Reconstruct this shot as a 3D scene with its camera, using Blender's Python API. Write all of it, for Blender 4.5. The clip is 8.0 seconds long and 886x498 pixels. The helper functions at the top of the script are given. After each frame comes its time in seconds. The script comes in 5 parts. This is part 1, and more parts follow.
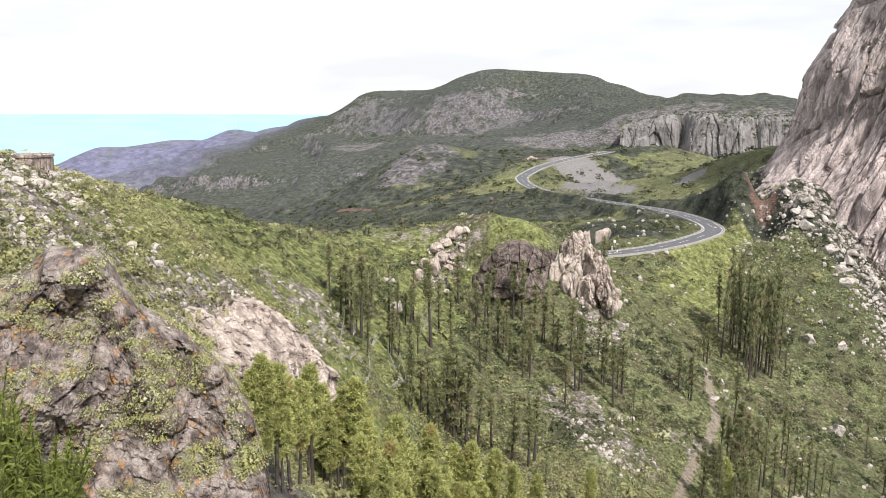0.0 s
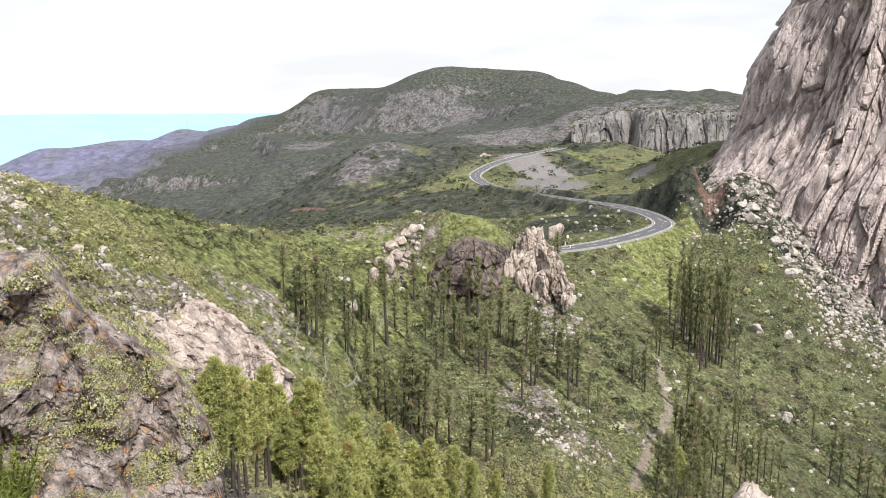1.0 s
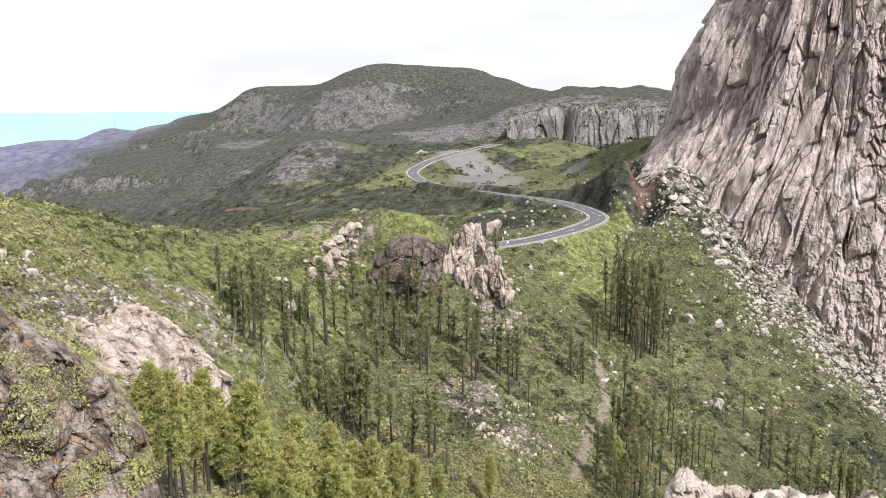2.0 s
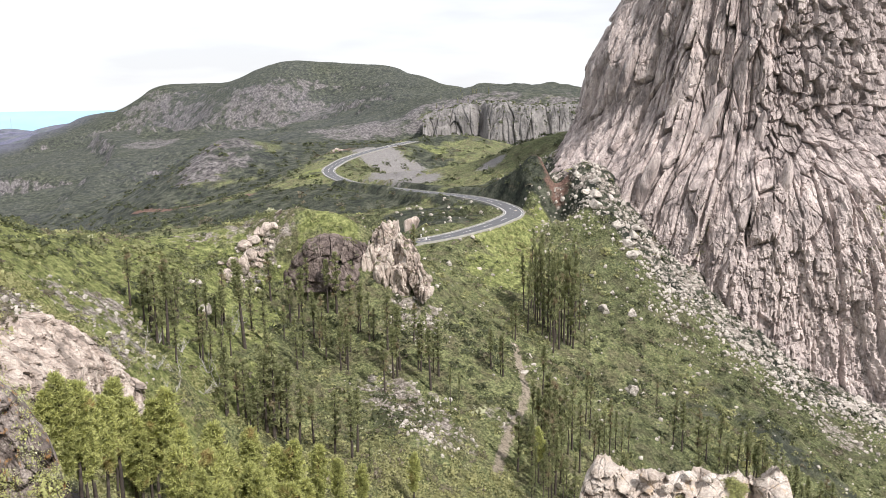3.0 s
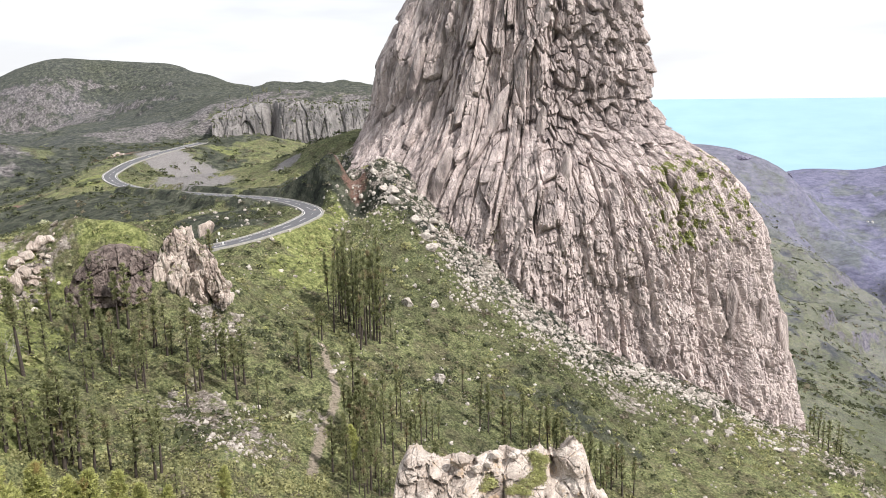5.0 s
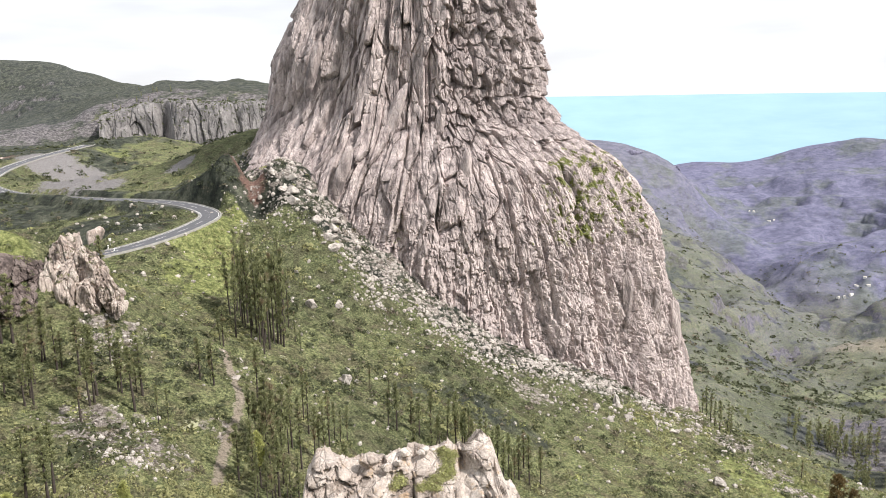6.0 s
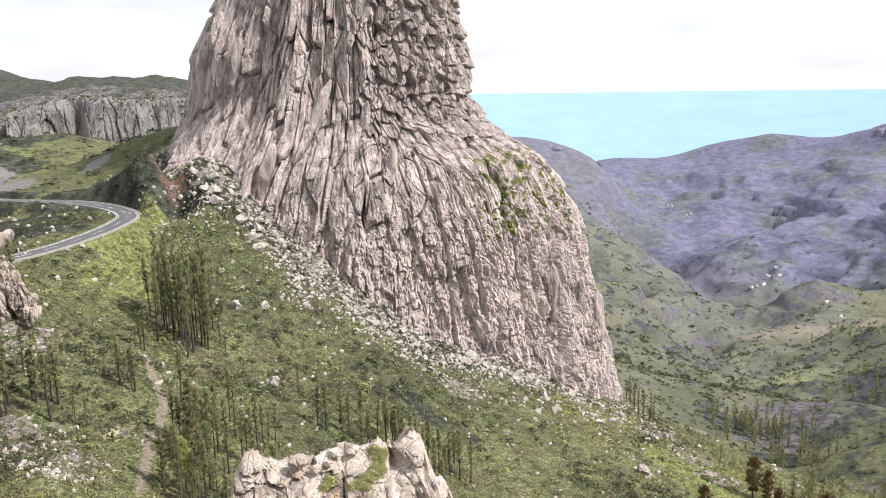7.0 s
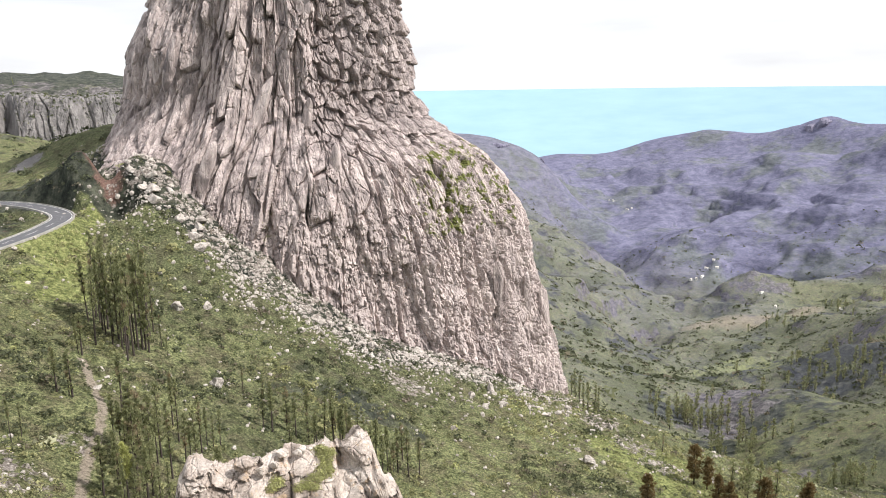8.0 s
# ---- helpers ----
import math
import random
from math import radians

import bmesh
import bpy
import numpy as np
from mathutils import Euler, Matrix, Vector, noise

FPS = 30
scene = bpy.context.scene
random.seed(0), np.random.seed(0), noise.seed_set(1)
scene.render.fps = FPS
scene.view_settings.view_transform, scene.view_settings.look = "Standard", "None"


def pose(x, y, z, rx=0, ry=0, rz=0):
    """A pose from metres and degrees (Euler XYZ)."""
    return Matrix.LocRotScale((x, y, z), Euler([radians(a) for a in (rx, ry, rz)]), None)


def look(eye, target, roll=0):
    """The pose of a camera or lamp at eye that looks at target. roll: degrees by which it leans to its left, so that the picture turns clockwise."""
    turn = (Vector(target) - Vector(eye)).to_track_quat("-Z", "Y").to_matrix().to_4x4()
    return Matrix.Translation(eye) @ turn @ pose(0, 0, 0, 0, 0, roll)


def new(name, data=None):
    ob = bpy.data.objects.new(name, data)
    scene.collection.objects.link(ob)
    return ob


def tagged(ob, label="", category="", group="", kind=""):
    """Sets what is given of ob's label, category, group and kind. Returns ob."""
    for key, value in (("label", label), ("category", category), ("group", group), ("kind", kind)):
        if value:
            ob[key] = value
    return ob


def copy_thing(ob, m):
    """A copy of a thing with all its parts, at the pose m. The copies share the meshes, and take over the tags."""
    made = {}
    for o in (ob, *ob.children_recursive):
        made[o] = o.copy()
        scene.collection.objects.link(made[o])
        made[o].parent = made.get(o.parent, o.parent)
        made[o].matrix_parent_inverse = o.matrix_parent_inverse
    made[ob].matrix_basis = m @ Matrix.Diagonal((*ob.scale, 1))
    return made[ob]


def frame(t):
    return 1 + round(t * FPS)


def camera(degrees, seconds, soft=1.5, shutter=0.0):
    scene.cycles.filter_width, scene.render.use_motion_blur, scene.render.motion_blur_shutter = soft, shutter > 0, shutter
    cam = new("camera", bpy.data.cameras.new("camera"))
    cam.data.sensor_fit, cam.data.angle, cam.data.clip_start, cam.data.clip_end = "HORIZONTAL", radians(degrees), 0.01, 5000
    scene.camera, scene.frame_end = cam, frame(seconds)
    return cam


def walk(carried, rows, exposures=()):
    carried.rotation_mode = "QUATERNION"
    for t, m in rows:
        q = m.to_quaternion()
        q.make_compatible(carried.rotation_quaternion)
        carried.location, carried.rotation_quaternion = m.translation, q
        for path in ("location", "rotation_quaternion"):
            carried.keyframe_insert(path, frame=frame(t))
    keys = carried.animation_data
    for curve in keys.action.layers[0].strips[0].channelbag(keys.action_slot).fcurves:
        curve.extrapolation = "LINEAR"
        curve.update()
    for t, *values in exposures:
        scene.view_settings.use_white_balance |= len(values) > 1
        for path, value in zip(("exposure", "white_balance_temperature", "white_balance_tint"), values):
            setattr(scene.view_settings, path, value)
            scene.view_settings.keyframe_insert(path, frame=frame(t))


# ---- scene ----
PATH = [  # seconds, bearing, tilt and lean in degrees
    (0, 0.000, -10.636, 0.432),
    (0.5, 1.447, -10.691, 0.291),
    (1, 3.342, -10.785, 0.081),
    (1.5, 5.395, -10.881, -0.043),
    (3, 13.913, -11.225, -0.368),
    (3.5, 17.275, -11.334, -0.463),
    (4, 21.090, -11.418, -0.465),
    (4.5, 24.748, -11.461, -0.690),
    (6, 35.706, -11.787, -1.178),
    (6.5, 38.539, -11.930, -1.113),
    (7, 41.102, -12.083, -1.003),
    (7.5, 43.181, -12.224, -1.045),
    (8, 45.158, -12.372, -0.918),
]
cam = camera(58.688, 8.0, soft=0.9)
walk(cam, [(t, pose(0.12 * math.sin(radians(b)), 0.12 * math.cos(radians(b)), 0, 90 + tilt, 0, -b) @ pose(0, 0, 0, 0, 0, lean))
           for t, b, tilt, lean in PATH])

# ---- light ----
SUN_UP, SUN_TURN = radians(48), radians(152)
world = bpy.data.worlds.new("sky")
scene.world = world
world.use_nodes = True
wn, wl = world.node_tree.nodes, world.node_tree.links
wn.clear()
sky = wn.new("ShaderNodeTexSky")
sky.sky_type, sky.sun_disc, sky.sun_elevation, sky.sun_rotation = "NISHITA", False, SUN_UP, SUN_TURN
dim = wn.new("ShaderNodeVectorMath"); dim.operation = "SCALE"; dim.inputs[3].default_value = 0.12
coord = wn.new("ShaderNodeTexCoord")
stretch = wn.new("ShaderNodeMapping"); stretch.inputs["Scale"].default_value = (1.6, 1.6, 9)
cloud = wn.new("ShaderNodeTexNoise"); cloud.inputs["Scale"].default_value = 1.7; cloud.inputs["Detail"].default_value = 5
ramp = wn.new("ShaderNodeValToRGB")
ramp.color_ramp.elements[0].position, ramp.color_ramp.elements[0].color = 0.38, (0.8, 0.808, 0.85, 1)
ramp.color_ramp.elements[1].position, ramp.color_ramp.elements[1].color = 0.55, (0.965, 0.98, 1.0, 1)
mix = wn.new("ShaderNodeMix"); mix.data_type = "RGBA"; mix.inputs["Factor"].default_value = 0.9
back = wn.new("ShaderNodeBackground"); back.inputs["Strength"].default_value = 0.7
out = wn.new("ShaderNodeOutputWorld")
wl.new(sky.outputs[0], dim.inputs[0])
wl.new(coord.outputs["Generated"], stretch.inputs[0])
wl.new(stretch.outputs[0], cloud.inputs["Vector"])
wl.new(cloud.outputs["Fac"], ramp.inputs[0])
wl.new(dim.outputs[0], mix.inputs["A"])
wl.new(ramp.outputs[0], mix.inputs["B"])
wl.new(mix.outputs["Result"], back.inputs["Color"])
wl.new(back.outputs[0], out.inputs[0])
sun_data = bpy.data.lights.new("sun", "SUN")
sun_data.energy, sun_data.angle, sun_data.color = 3.3, radians(3), (1, 0.955, 0.91)
scene.view_settings.exposure = 0.77
sun = new("sun", sun_data)
sun.matrix_world = look((200 * math.sin(SUN_TURN), 200 * math.cos(SUN_TURN), 200 * math.tan(SUN_UP)), (0, 0, 0))

# ---- noise on arrays ----
def lattice(ix, iy, iz, seed):
    h = (ix * 374761393 + iy * 668265263 + iz * 2147483647 + seed * 1274126177) & 0xFFFFFFFF
    h = ((h ^ (h >> 13)) * 1274126177) & 0xFFFFFFFF
    h = ((h ^ (h >> 16)) * 2246822519) & 0xFFFFFFFF
    return ((h ^ (h >> 15)) & 0xFFFF) / 65535.0


def value_noise(x, y, z=0.0, seed=0):
    """Smooth noise, -1 to 1, with cells one unit wide."""
    x, y, z = np.broadcast_arrays(np.asarray(x, float), np.asarray(y, float), np.asarray(z, float))
    ix, iy, iz = (np.floor(v).astype(np.int64) for v in (x, y, z))
    fx, fy, fz = x - ix, y - iy, z - iz
    fx, fy, fz = (f * f * (3 - 2 * f) for f in (fx, fy, fz))
    total = 0
    for dx in (0, 1):
        for dy in (0, 1):
            for dz in (0, 1):
                w = (fx if dx else 1 - fx) * (fy if dy else 1 - fy) * (fz if dz else 1 - fz)
                total = total + w * lattice(ix + dx, iy + dy, iz + dz, seed)
    return total * 2 - 1


def fractal(x, y, z=0.0, octaves=4, seed=0, gain=0.5):
    total, amp = 0, 1.0
    for k in range(octaves):
        total = total + amp * value_noise(x * 2 ** k + 17.3 * k, y * 2 ** k - 9.1 * k, np.asarray(z) * 2 ** k + 3.7 * k, seed + k)
        amp *= gain
    return total


def smooth(a, b, x):
    t = np.clip((x - a) / (b - a), 0, 1)
    return t * t * (3 - 2 * t)


# ---- the lie of the land ----
GROUND_LINES = {
    "spur_crest": [(-54.4, 77.9, -2.3), (-52.8, 94.2, -6.7), (-51.6, 99.4, -8.6), (-53.2, 113.1, -11.5), (-53.8, 134.7, -15.7), (-49.9, 152, -20.4), (-41.2, 170.1, -26.5), (-30.6, 187.5, -30.9), (-15, 197.4, -33.4), (-2.1, 198, -31.9), (6.5, 194.9, -30.6), (19.6, 199, -30.9), (31, 197.6, -34.1), (38.9, 192.1, -39.9), (41.8, 183.3, -47.7)],
    "knoll_dome": [(9.2, 193, -30.4), (15.9, 192, -29.3), (21.2, 190.8, -29.8), (26.3, 190.5, -32.2)],
    "spur_back": [(-74.4, 130.3, -23), (-74.1, 223, -45.6), (-20.5, 269.2, -60.6), (25.4, 253.7, -54.8), (40.3, 231.5, -53.4)],
    "pale_band": [(-34.1, 70.2, -14.4), (-32.2, 81.9, -19.2), (-27.3, 101.4, -27.2), (-20.4, 123.3, -35.3)],
    "shoulder": [(-26.6, 35, -8.3), (-23.3, 37.3, -10.5), (-21.8, 40.5, -12.7), (-18.8, 43.1, -14.8), (-15.5, 45.4, -17.7), (-12.3, 44.3, -20.5), (-10.4, 40.7, -24.6)],
    "shoulder_back": [(-25.6, 54.2, -17.4), (-20.3, 60.7, -23.2), (-16.3, 68.1, -32.5)],
    "pine_slope": [(-24.7, 109.2, -33.9), (-16.9, 139, -43), (-2.5, 150, -48.6), (13.9, 157.4, -54.6), (24.7, 150, -57.8), (35.4, 171.4, -52.6), (9.2, 189.8, -41.1)],
    "pine_floor": [(-16, 93.6, -49.4), (-1.9, 118, -56.7), (11.8, 129.5, -60.5), (28.1, 132, -59.4), (-6.1, 97.8, -54.4), (18.9, 110.4, -61.1), (39.7, 121.7, -67.2)],
    "path_line": [(61.7, 176.5, -61.5), (58.5, 162.8, -62.5), (55.8, 151, -63.4), (51.8, 144, -64.6), (46.8, 137.2, -65.9), (42.6, 129.1, -66.5), (40.2, 123.6, -66.7)],
    "gully": [(51.5, 222.1, -47.8), (59.8, 203.4, -56), (61.6, 179.7, -60.5)],
    "road_line": [(36.8, 233.1, -45.9), (52.3, 234.2, -44.8), (69.3, 240.2, -43.9), (82.4, 248.7, -42.2), (89.1, 257, -40.4), (89.3, 270.7, -39.6), (83.8, 293.3, -40), (73.2, 321.8, -41.2), (63.6, 359.4, -43.5), (50, 396.9, -44.8), (43, 427.8, -42.2), (48.6, 452.4, -40.1), (70.7, 495, -37), (119.2, 567.6, -34.5)],
    "tower_slope": [(84, 220.6, -53.8), (74.3, 192.1, -61.7), (108.9, 270.9, -38.9), (89, 196.8, -60), (89.6, 167.5, -72.9), (119.9, 178.5, -75.9), (100.6, 149.2, -80.8), (70.3, 123.4, -79.6), (130.6, 154.1, -88.8), (109.1, 127.7, -91.4), (146.1, 145.2, -96.3), (150.8, 125.2, -100.4)],
    "east_spur": [(237.6, 166.3, -123.4), (228.9, 139.4, -120.8), (213.6, 109.3, -118.7), (193.8, 85.9, -116.7)],
    "ravine": [(366.7, 204.8, -202.9), (397.1, 189.5, -212.4), (369.5, 153.3, -218.2), (353.2, 110.1, -194.1), (342, 74.5, -170)],
    "east_hill": [(657, 382, -314), (624, 318, -271), (595, 263, -253), (565, 203, -229), (555, 168, -226), (544.5, 130.9, -212.9), (496.3, 61.1, -172)],
    "east_hill_front": [(477.9, 205, -239.5), (447.9, 142.5, -211.5), (438, 103.1, -194.6)],
    "east_hill_back": [(713, 362, -333), (679, 293, -311), (659, 235, -291), (641, 157, -270)],
    "valley_floor": [(670, 438, -296), (827, 467, -350), (1010, 483, -372), (1114, 446, -386), (1139, 378, -355), (815, 240, -292), (970, 243, -275), (892, 119, -232)],
    "village_hill": [(1486, 717, -445), (1535, 683, -401), (1568, 657, -383), (1544, 581, -423), (1800, 607, -441), (1840, 473, -401)],
    "west_slope": [(1149, 964, -306), (1378, 995, -371), (1362, 840, -424), (766, 642, -295), (893, 643, -323), (895, 549, -353), (650, 467, -297)],
    "far_ravine": [(1670, 907, -490), (1972, 1184, -480), (2180, 1417, -489)],
    "west_ridge": [(1535, 1713, -182), (1806, 1581, -197), (1839, 1542, -217), (1977, 1531, -265), (1944, 1407, -349), (1920, 1267, -433)],
    "far_ridge": [(2892, 2144, -359), (3083, 2045, -366), (3201, 1855, -301), (3225, 1599, -255), (3267, 1257, -247), (3294, 1182, -210), (3309, 1142, -181), (3333, 1068, -200), (3275, 914, -205), (3162, 494, -191)],
    "far_slope": [(2258, 440, -381), (2368, 392, -363)],
    "far_back": [(2859, 3212, -806), (3648, 2635, -917), (4105, 1843, -821), (4250, 1140, -756), (4194, 217, -753)],
    "loop_inside": [(49.4, 316.2, -47.6), (27.5, 328.9, -47.7), (4.3, 380, -52.9), (62.1, 254.5, -42.4)],
    "green_hill": [(-35.3, 518.8, -48.9), (-25.6, 549.4, -39.1), (-12.1, 559.9, -33), (6.1, 580, -36.1), (31.9, 599.2, -37.9), (61.2, 536.5, -37.5), (-49.9, 477.4, -65.1), (-90.7, 512, -77.6), (-134, 605, -97)],
    "green_hill_back": [(-43, 699, -65), (8, 740, -63), (62, 757, -59)],
    "saddle_hill": [(124.4, 583.0, -33.7), (142.7, 582.2, -29.4), (156.3, 568.3, -29.8), (157.7, 525.5, -39.8), (160.7, 492.4, -47.0)],
    "saddle_front": [(72.1, 467.3, -47.6), (87.6, 458.8, -53.5), (102.8, 476.3, -52.7), (125.1, 476.1, -53.2), (147.1, 464.9, -49.1)],
    "saddle_hill_back": [(176, 760, -62), (216, 729, -66), (150, 650, -48)],
    "dark_slope": [(100.9, 329.9, -36.8), (108.6, 292.5, -34.6), (125.4, 321.4, -26.9), (154.2, 358.2, -19.6)],
    "grey_cliff_foot": [(73, 897, -55), (142, 929, -57), (204, 907, -56), (270, 911, -64), (311, 845, -68), (354, 805, -66)],
    "grey_cliff_top": [(64, 958, -47), (138, 1001, -38), (195, 1001, -31), (219, 986, -18), (289, 989, -9), (333, 954, -13), (398, 917, -14), (499, 867, -12)],
    "mountain_crest": [(-518.8, 2393.0, -85.4), (-434.7, 2308.5, -70.6), (-374.7, 2218.2, -45.8), (-294.8, 2129.5, -39.0), (-209.7, 2039.3, 9.9), (-119.7, 1976.5, 10.2), (5.1, 1899.7, 39.5), (68.3, 1817.7, 63.2), (142.7, 1793.4, 62.9), (185.4, 1779.7, 54.2), (223.3, 1785.1, 62.0), (314.6, 1771.4, 61.0), (381.3, 1677.0, 31.9), (427.9, 1541.8, 4.4), (451.7, 1409.5, -11.2), (469.8, 1318.8, -18.4), (541.8, 1269.2, -17.9)],
    "mountain_cliff_foot": [(-248.6, 1877.9, -148.2), (-159.9, 1788.0, -134.2), (-66.9, 1697.0, -82), (17.1, 1648.0, -84), (97.9, 1636.4, -56), (170.2, 1671.3, -25)],
    "mountain_cliff_top": [(-233.3, 1955, -82), (-113.3, 1840, -62), (-58.2, 1780.0, -32), (17.5, 1740, 2), (103.2, 1715, 20), (165.0, 1720, 8)],
    "mountain_crest_back": [(-250, 2330, -70), (5, 2130, -8), (165, 2010, 8), (270, 2010, 8), (360, 1990, 0), (450, 1850, -35), (510, 1700, -60), (560, 1580, -70), (640, 1470, -70)],
    "mountain_back": [(-500, 2857, -206), (123, 2697, -76), (460, 2660, -72), (826, 2254, -121)],
    "mountain_front": [(-70, 1498, -69), (69, 1298, -66), (-70, 1148, -98), (-222, 1685, -85), (-300, 1470, -127), (-348, 1253, -159), (-194, 879, -137)],
    "coast_ridge": [(-1287.4, 2475.2, -238.0), (-1214.7, 2514.4, -206.9), (-1122.9, 2537.9, -164.7), (-1006.3, 2565.5, -154.6), (-893.5, 2586.9, -133.0), (-761.4, 2608.2, -129.4), (-698.4, 2606.4, -97.7), (-655.4, 2596.9, -98.8), (-594.0, 2528.8, -113.7)],
    "coast_ridge_front": [(-834, 2251, -254), (-1025, 2280, -251), (-1083, 1682, -298)],
    "coast_back": [(-1873, 3759, -662), (-1129, 4046, -646), (-2485, 3135, -629)],
    "home": [(0, 0, -1.7), (2.5, 0, -1.8), (0, 2.5, -1.9), (-2.5, 0, -1.6), (0, -2.5, -1.6), (3, 8, -7), (-4, 7, -5.2), (8, 4, -6), (10, 26, -22), (22, 22, -24), (28, 55, -46), (52, 40, -50), (45, 90, -66), (0, 60, -42), (2, 20, -15), (80, 60, -78), (-9, 12, -9.5), (-16, 14, -11), (-14, 28, -21), (-22, 22, -17), (-8, 32, -25)],
    "behind": [(0, -60, 4), (-60, -30, 2), (60, -30, -20), (-300, -200, -30), (0, -400, -20), (300, -200, -150), (-2500, -1500, -500), (0, -3000, -500), (2500, -1500, -500), (-4200, 0, -700), (0, -4500, -700), (4300, -900, -700), (3000, -3000, -700), (-3000, -3000, -700), (-600, 200, -120), (-1500, 800, -420)],
    "west_spur": [(1626, 1248, -358), (1564, 1079, -414), (1489, 920, -441), (1319, 714, -437)],
    "west_spur_back": [(1820, 1235, -528), (1709, 1038, -544), (1545, 822, -529)],
    "low_spur": [(974, 701, -348), (946, 600, -361), (888, 502, -363)],
    "low_spur_back": [(1142, 809, -449), (1095, 683, -447), (1007, 555, -423)],
    "village_back": [(1692, 749, -494), (1756, 725, -489), (1736, 639, -496)],
    "east_gully": [(431.1, 187.2, -235.3), (514, 221, -249)],
    "ridge_spur_one": [(3154, 1585, -314), (2648, 1411, -408), (2108, 1209, -471)],
    "ridge_spur_two": [(3170, 1172, -294), (2600, 1040, -390), (2030, 924, -454)],
    "ridge_spur_three": [(3109, 877, -251), (2490, 749, -351), (1994, 691, -423)],
    "ridge_gully_one": [(2963, 1767, -377), (2569, 1550, -454)],
    "ridge_gully_two": [(3022, 1327, -353), (2646, 1235, -433), (2207, 1130, -493)],
    "ridge_gully_three": [(3040, 1000, -333), (2619, 903, -398), (2209, 859, -458)],
    "tower_foot": [(121.5, 306.8, -25.5), (120.5, 257.7, -26.3), (127, 235.4, -46.2), (137.7, 219.4, -62), (151, 205.5, -75.8), (165.3, 193.5, -90), (186, 181.6, -99.2), (207.6, 175, -108.7), (227.5, 172.5, -120.9), (242.9, 175.2, -125.7)],
    "foot_ridge": [(85.2, 304.2, -38.2), (89.5, 287.7, -34.1), (95.9, 279.8, -29.5), (106.3, 271.2, -22.7), (112.9, 263.0, -23.4), (117.5, 255, -27.5)],
    "foot_bank": [(90.8, 265.7, -37.5), (99.3, 259.7, -35.4), (98.5, 244.6, -37.5), (108.1, 245.0, -37), (95.5, 227.8, -44), (108.5, 228.1, -46)],
}

# patches of cover: x, y, radius
ZONES = {
    "rock_face": [(5, 1583, 130), (-63, 1598, 80), (71, 1578, 100), (131, 1632, 70), (40, 1672, 70), (221, 960, 50), (260, 952, 60), (296, 937, 70), (331, 904, 75), (370, 893, 80), (119, 959, 50), (161, 968, 45), (-17, 534, 26), (-8, 545, 24), (-26, 520, 24), (299, 961, 60), (1528, 644, 60), (1536, 607, 50), (538, 237, 40), (554, 223, 30), (412, 144, 14), (494, 228, 30), (-159, 1439, 60), (-313, 1794, 60)],
    "scree": [(78, 374, 15), (74, 396, 18), (75, 489, 14), (99, 485, 14), (80, 507, 16), (85, 495, 20), (91, 487, 22), (80, 411, 20), (86, 514, 16), (171, 600, 12), (172, 574, 10), (112, 357, 8), (442, 247, 10), (446, 233, 10)],
    "red_soil": [(107, 272, 5), (108, 262, 4), (108, 272, 7), (108, 265, 5), (104, 284, 6), (60, 527, 12)],
    "stony": [(-38, 87, 6), (-36, 89, 5), (-44, 84, 6), (-31, 86, 5), (-28, 105, 6), (-28, 136, 7), (-23, 141, 6), (-36, 79, 5), (28, 142, 9), (25, 147, 8), (31, 132, 8), (29, 138, 8), (371, 266, 9), (211, 137, 9), (205, 120, 9), (198, 106, 9), (38, 177, 8), (34, 171, 6), (-40, 73, 9), (-42, 83, 7), (-41, 88, 6), (-38, 72, 6), (1, 192, 6), (-2, 185, 5), (153, 169, 8), (47, 142, 4)],
    "wood": [(46, 186, 13), (50, 178, 13), (40, 173, 9), (54, 172, 10), (27, 160, 9), (43, 156, 12), (104, 183, 11), (104, 165, 11), (124, 168, 13), (127, 148, 14), (94, 190, 7), (107, 312, 14), (112, 295, 14), (99, 309, 12), (116, 276, 9), (105, 290, 9), (29, 351, 42), (50, 323, 26), (61, 274, 20), (51, 344, 36), (10, 380, 45), (69, 258, 14), (49, 316, 12), (29, 345, 24), (61, 277, 14), (4, 392, 28), (325, 992, 200), (378, 949, 200), (352, 1495, 150), (-33, 1809, 260), (-173, 1809, 200), (136, 1707, 250), (-13, 390, 30), (514, 221, 40), (452, 212, 25), (-243, 1443, 230), (-173, 1671, 120), (-346, 1319, 250), (-228, 1110, 150), (-143, 1075, 130), (-84, 517, 60), (-34, 491, 50), (43, 1369, 120), (173, 1497, 150), (295, 1589, 200), (251, 1672, 200), (-45, 429, 40), (105, 321, 14), (93, 327, 8), (801, 235, 80), (817, 210, 70), (512, 237, 35), (501, 254, 30)],
    "grass": [(15, 192, 5), (22, 190, 4), (-36, 85, 14), (-34, 72, 10), (-38, 98, 16), (-25, 100, 14), (-20, 114, 16), (-28, 88, 10), (-34, 96, 14), (-21, 152, 16), (-26, 158, 20), (-35, 133, 14), (-9, 138, 14), (-31, 62, 10), (-33, 159, 40), (-17, 179, 30), (-39, 140, 30), (-41, 117, 20), (24, 527, 22), (36, 435, 16), (124, 535, 16), (80, 236, 14), (71, 220, 12), (198, 110, 18), (191, 97, 20), (195, 118, 14), (90, 248, 8), (102, 251, 8), (879, 350, 90)],
    "pale_field": [(1261, 564, 60), (1271, 510, 60), (1281, 460, 50), (1218, 594, 40), (1392, 418, 30)],
}


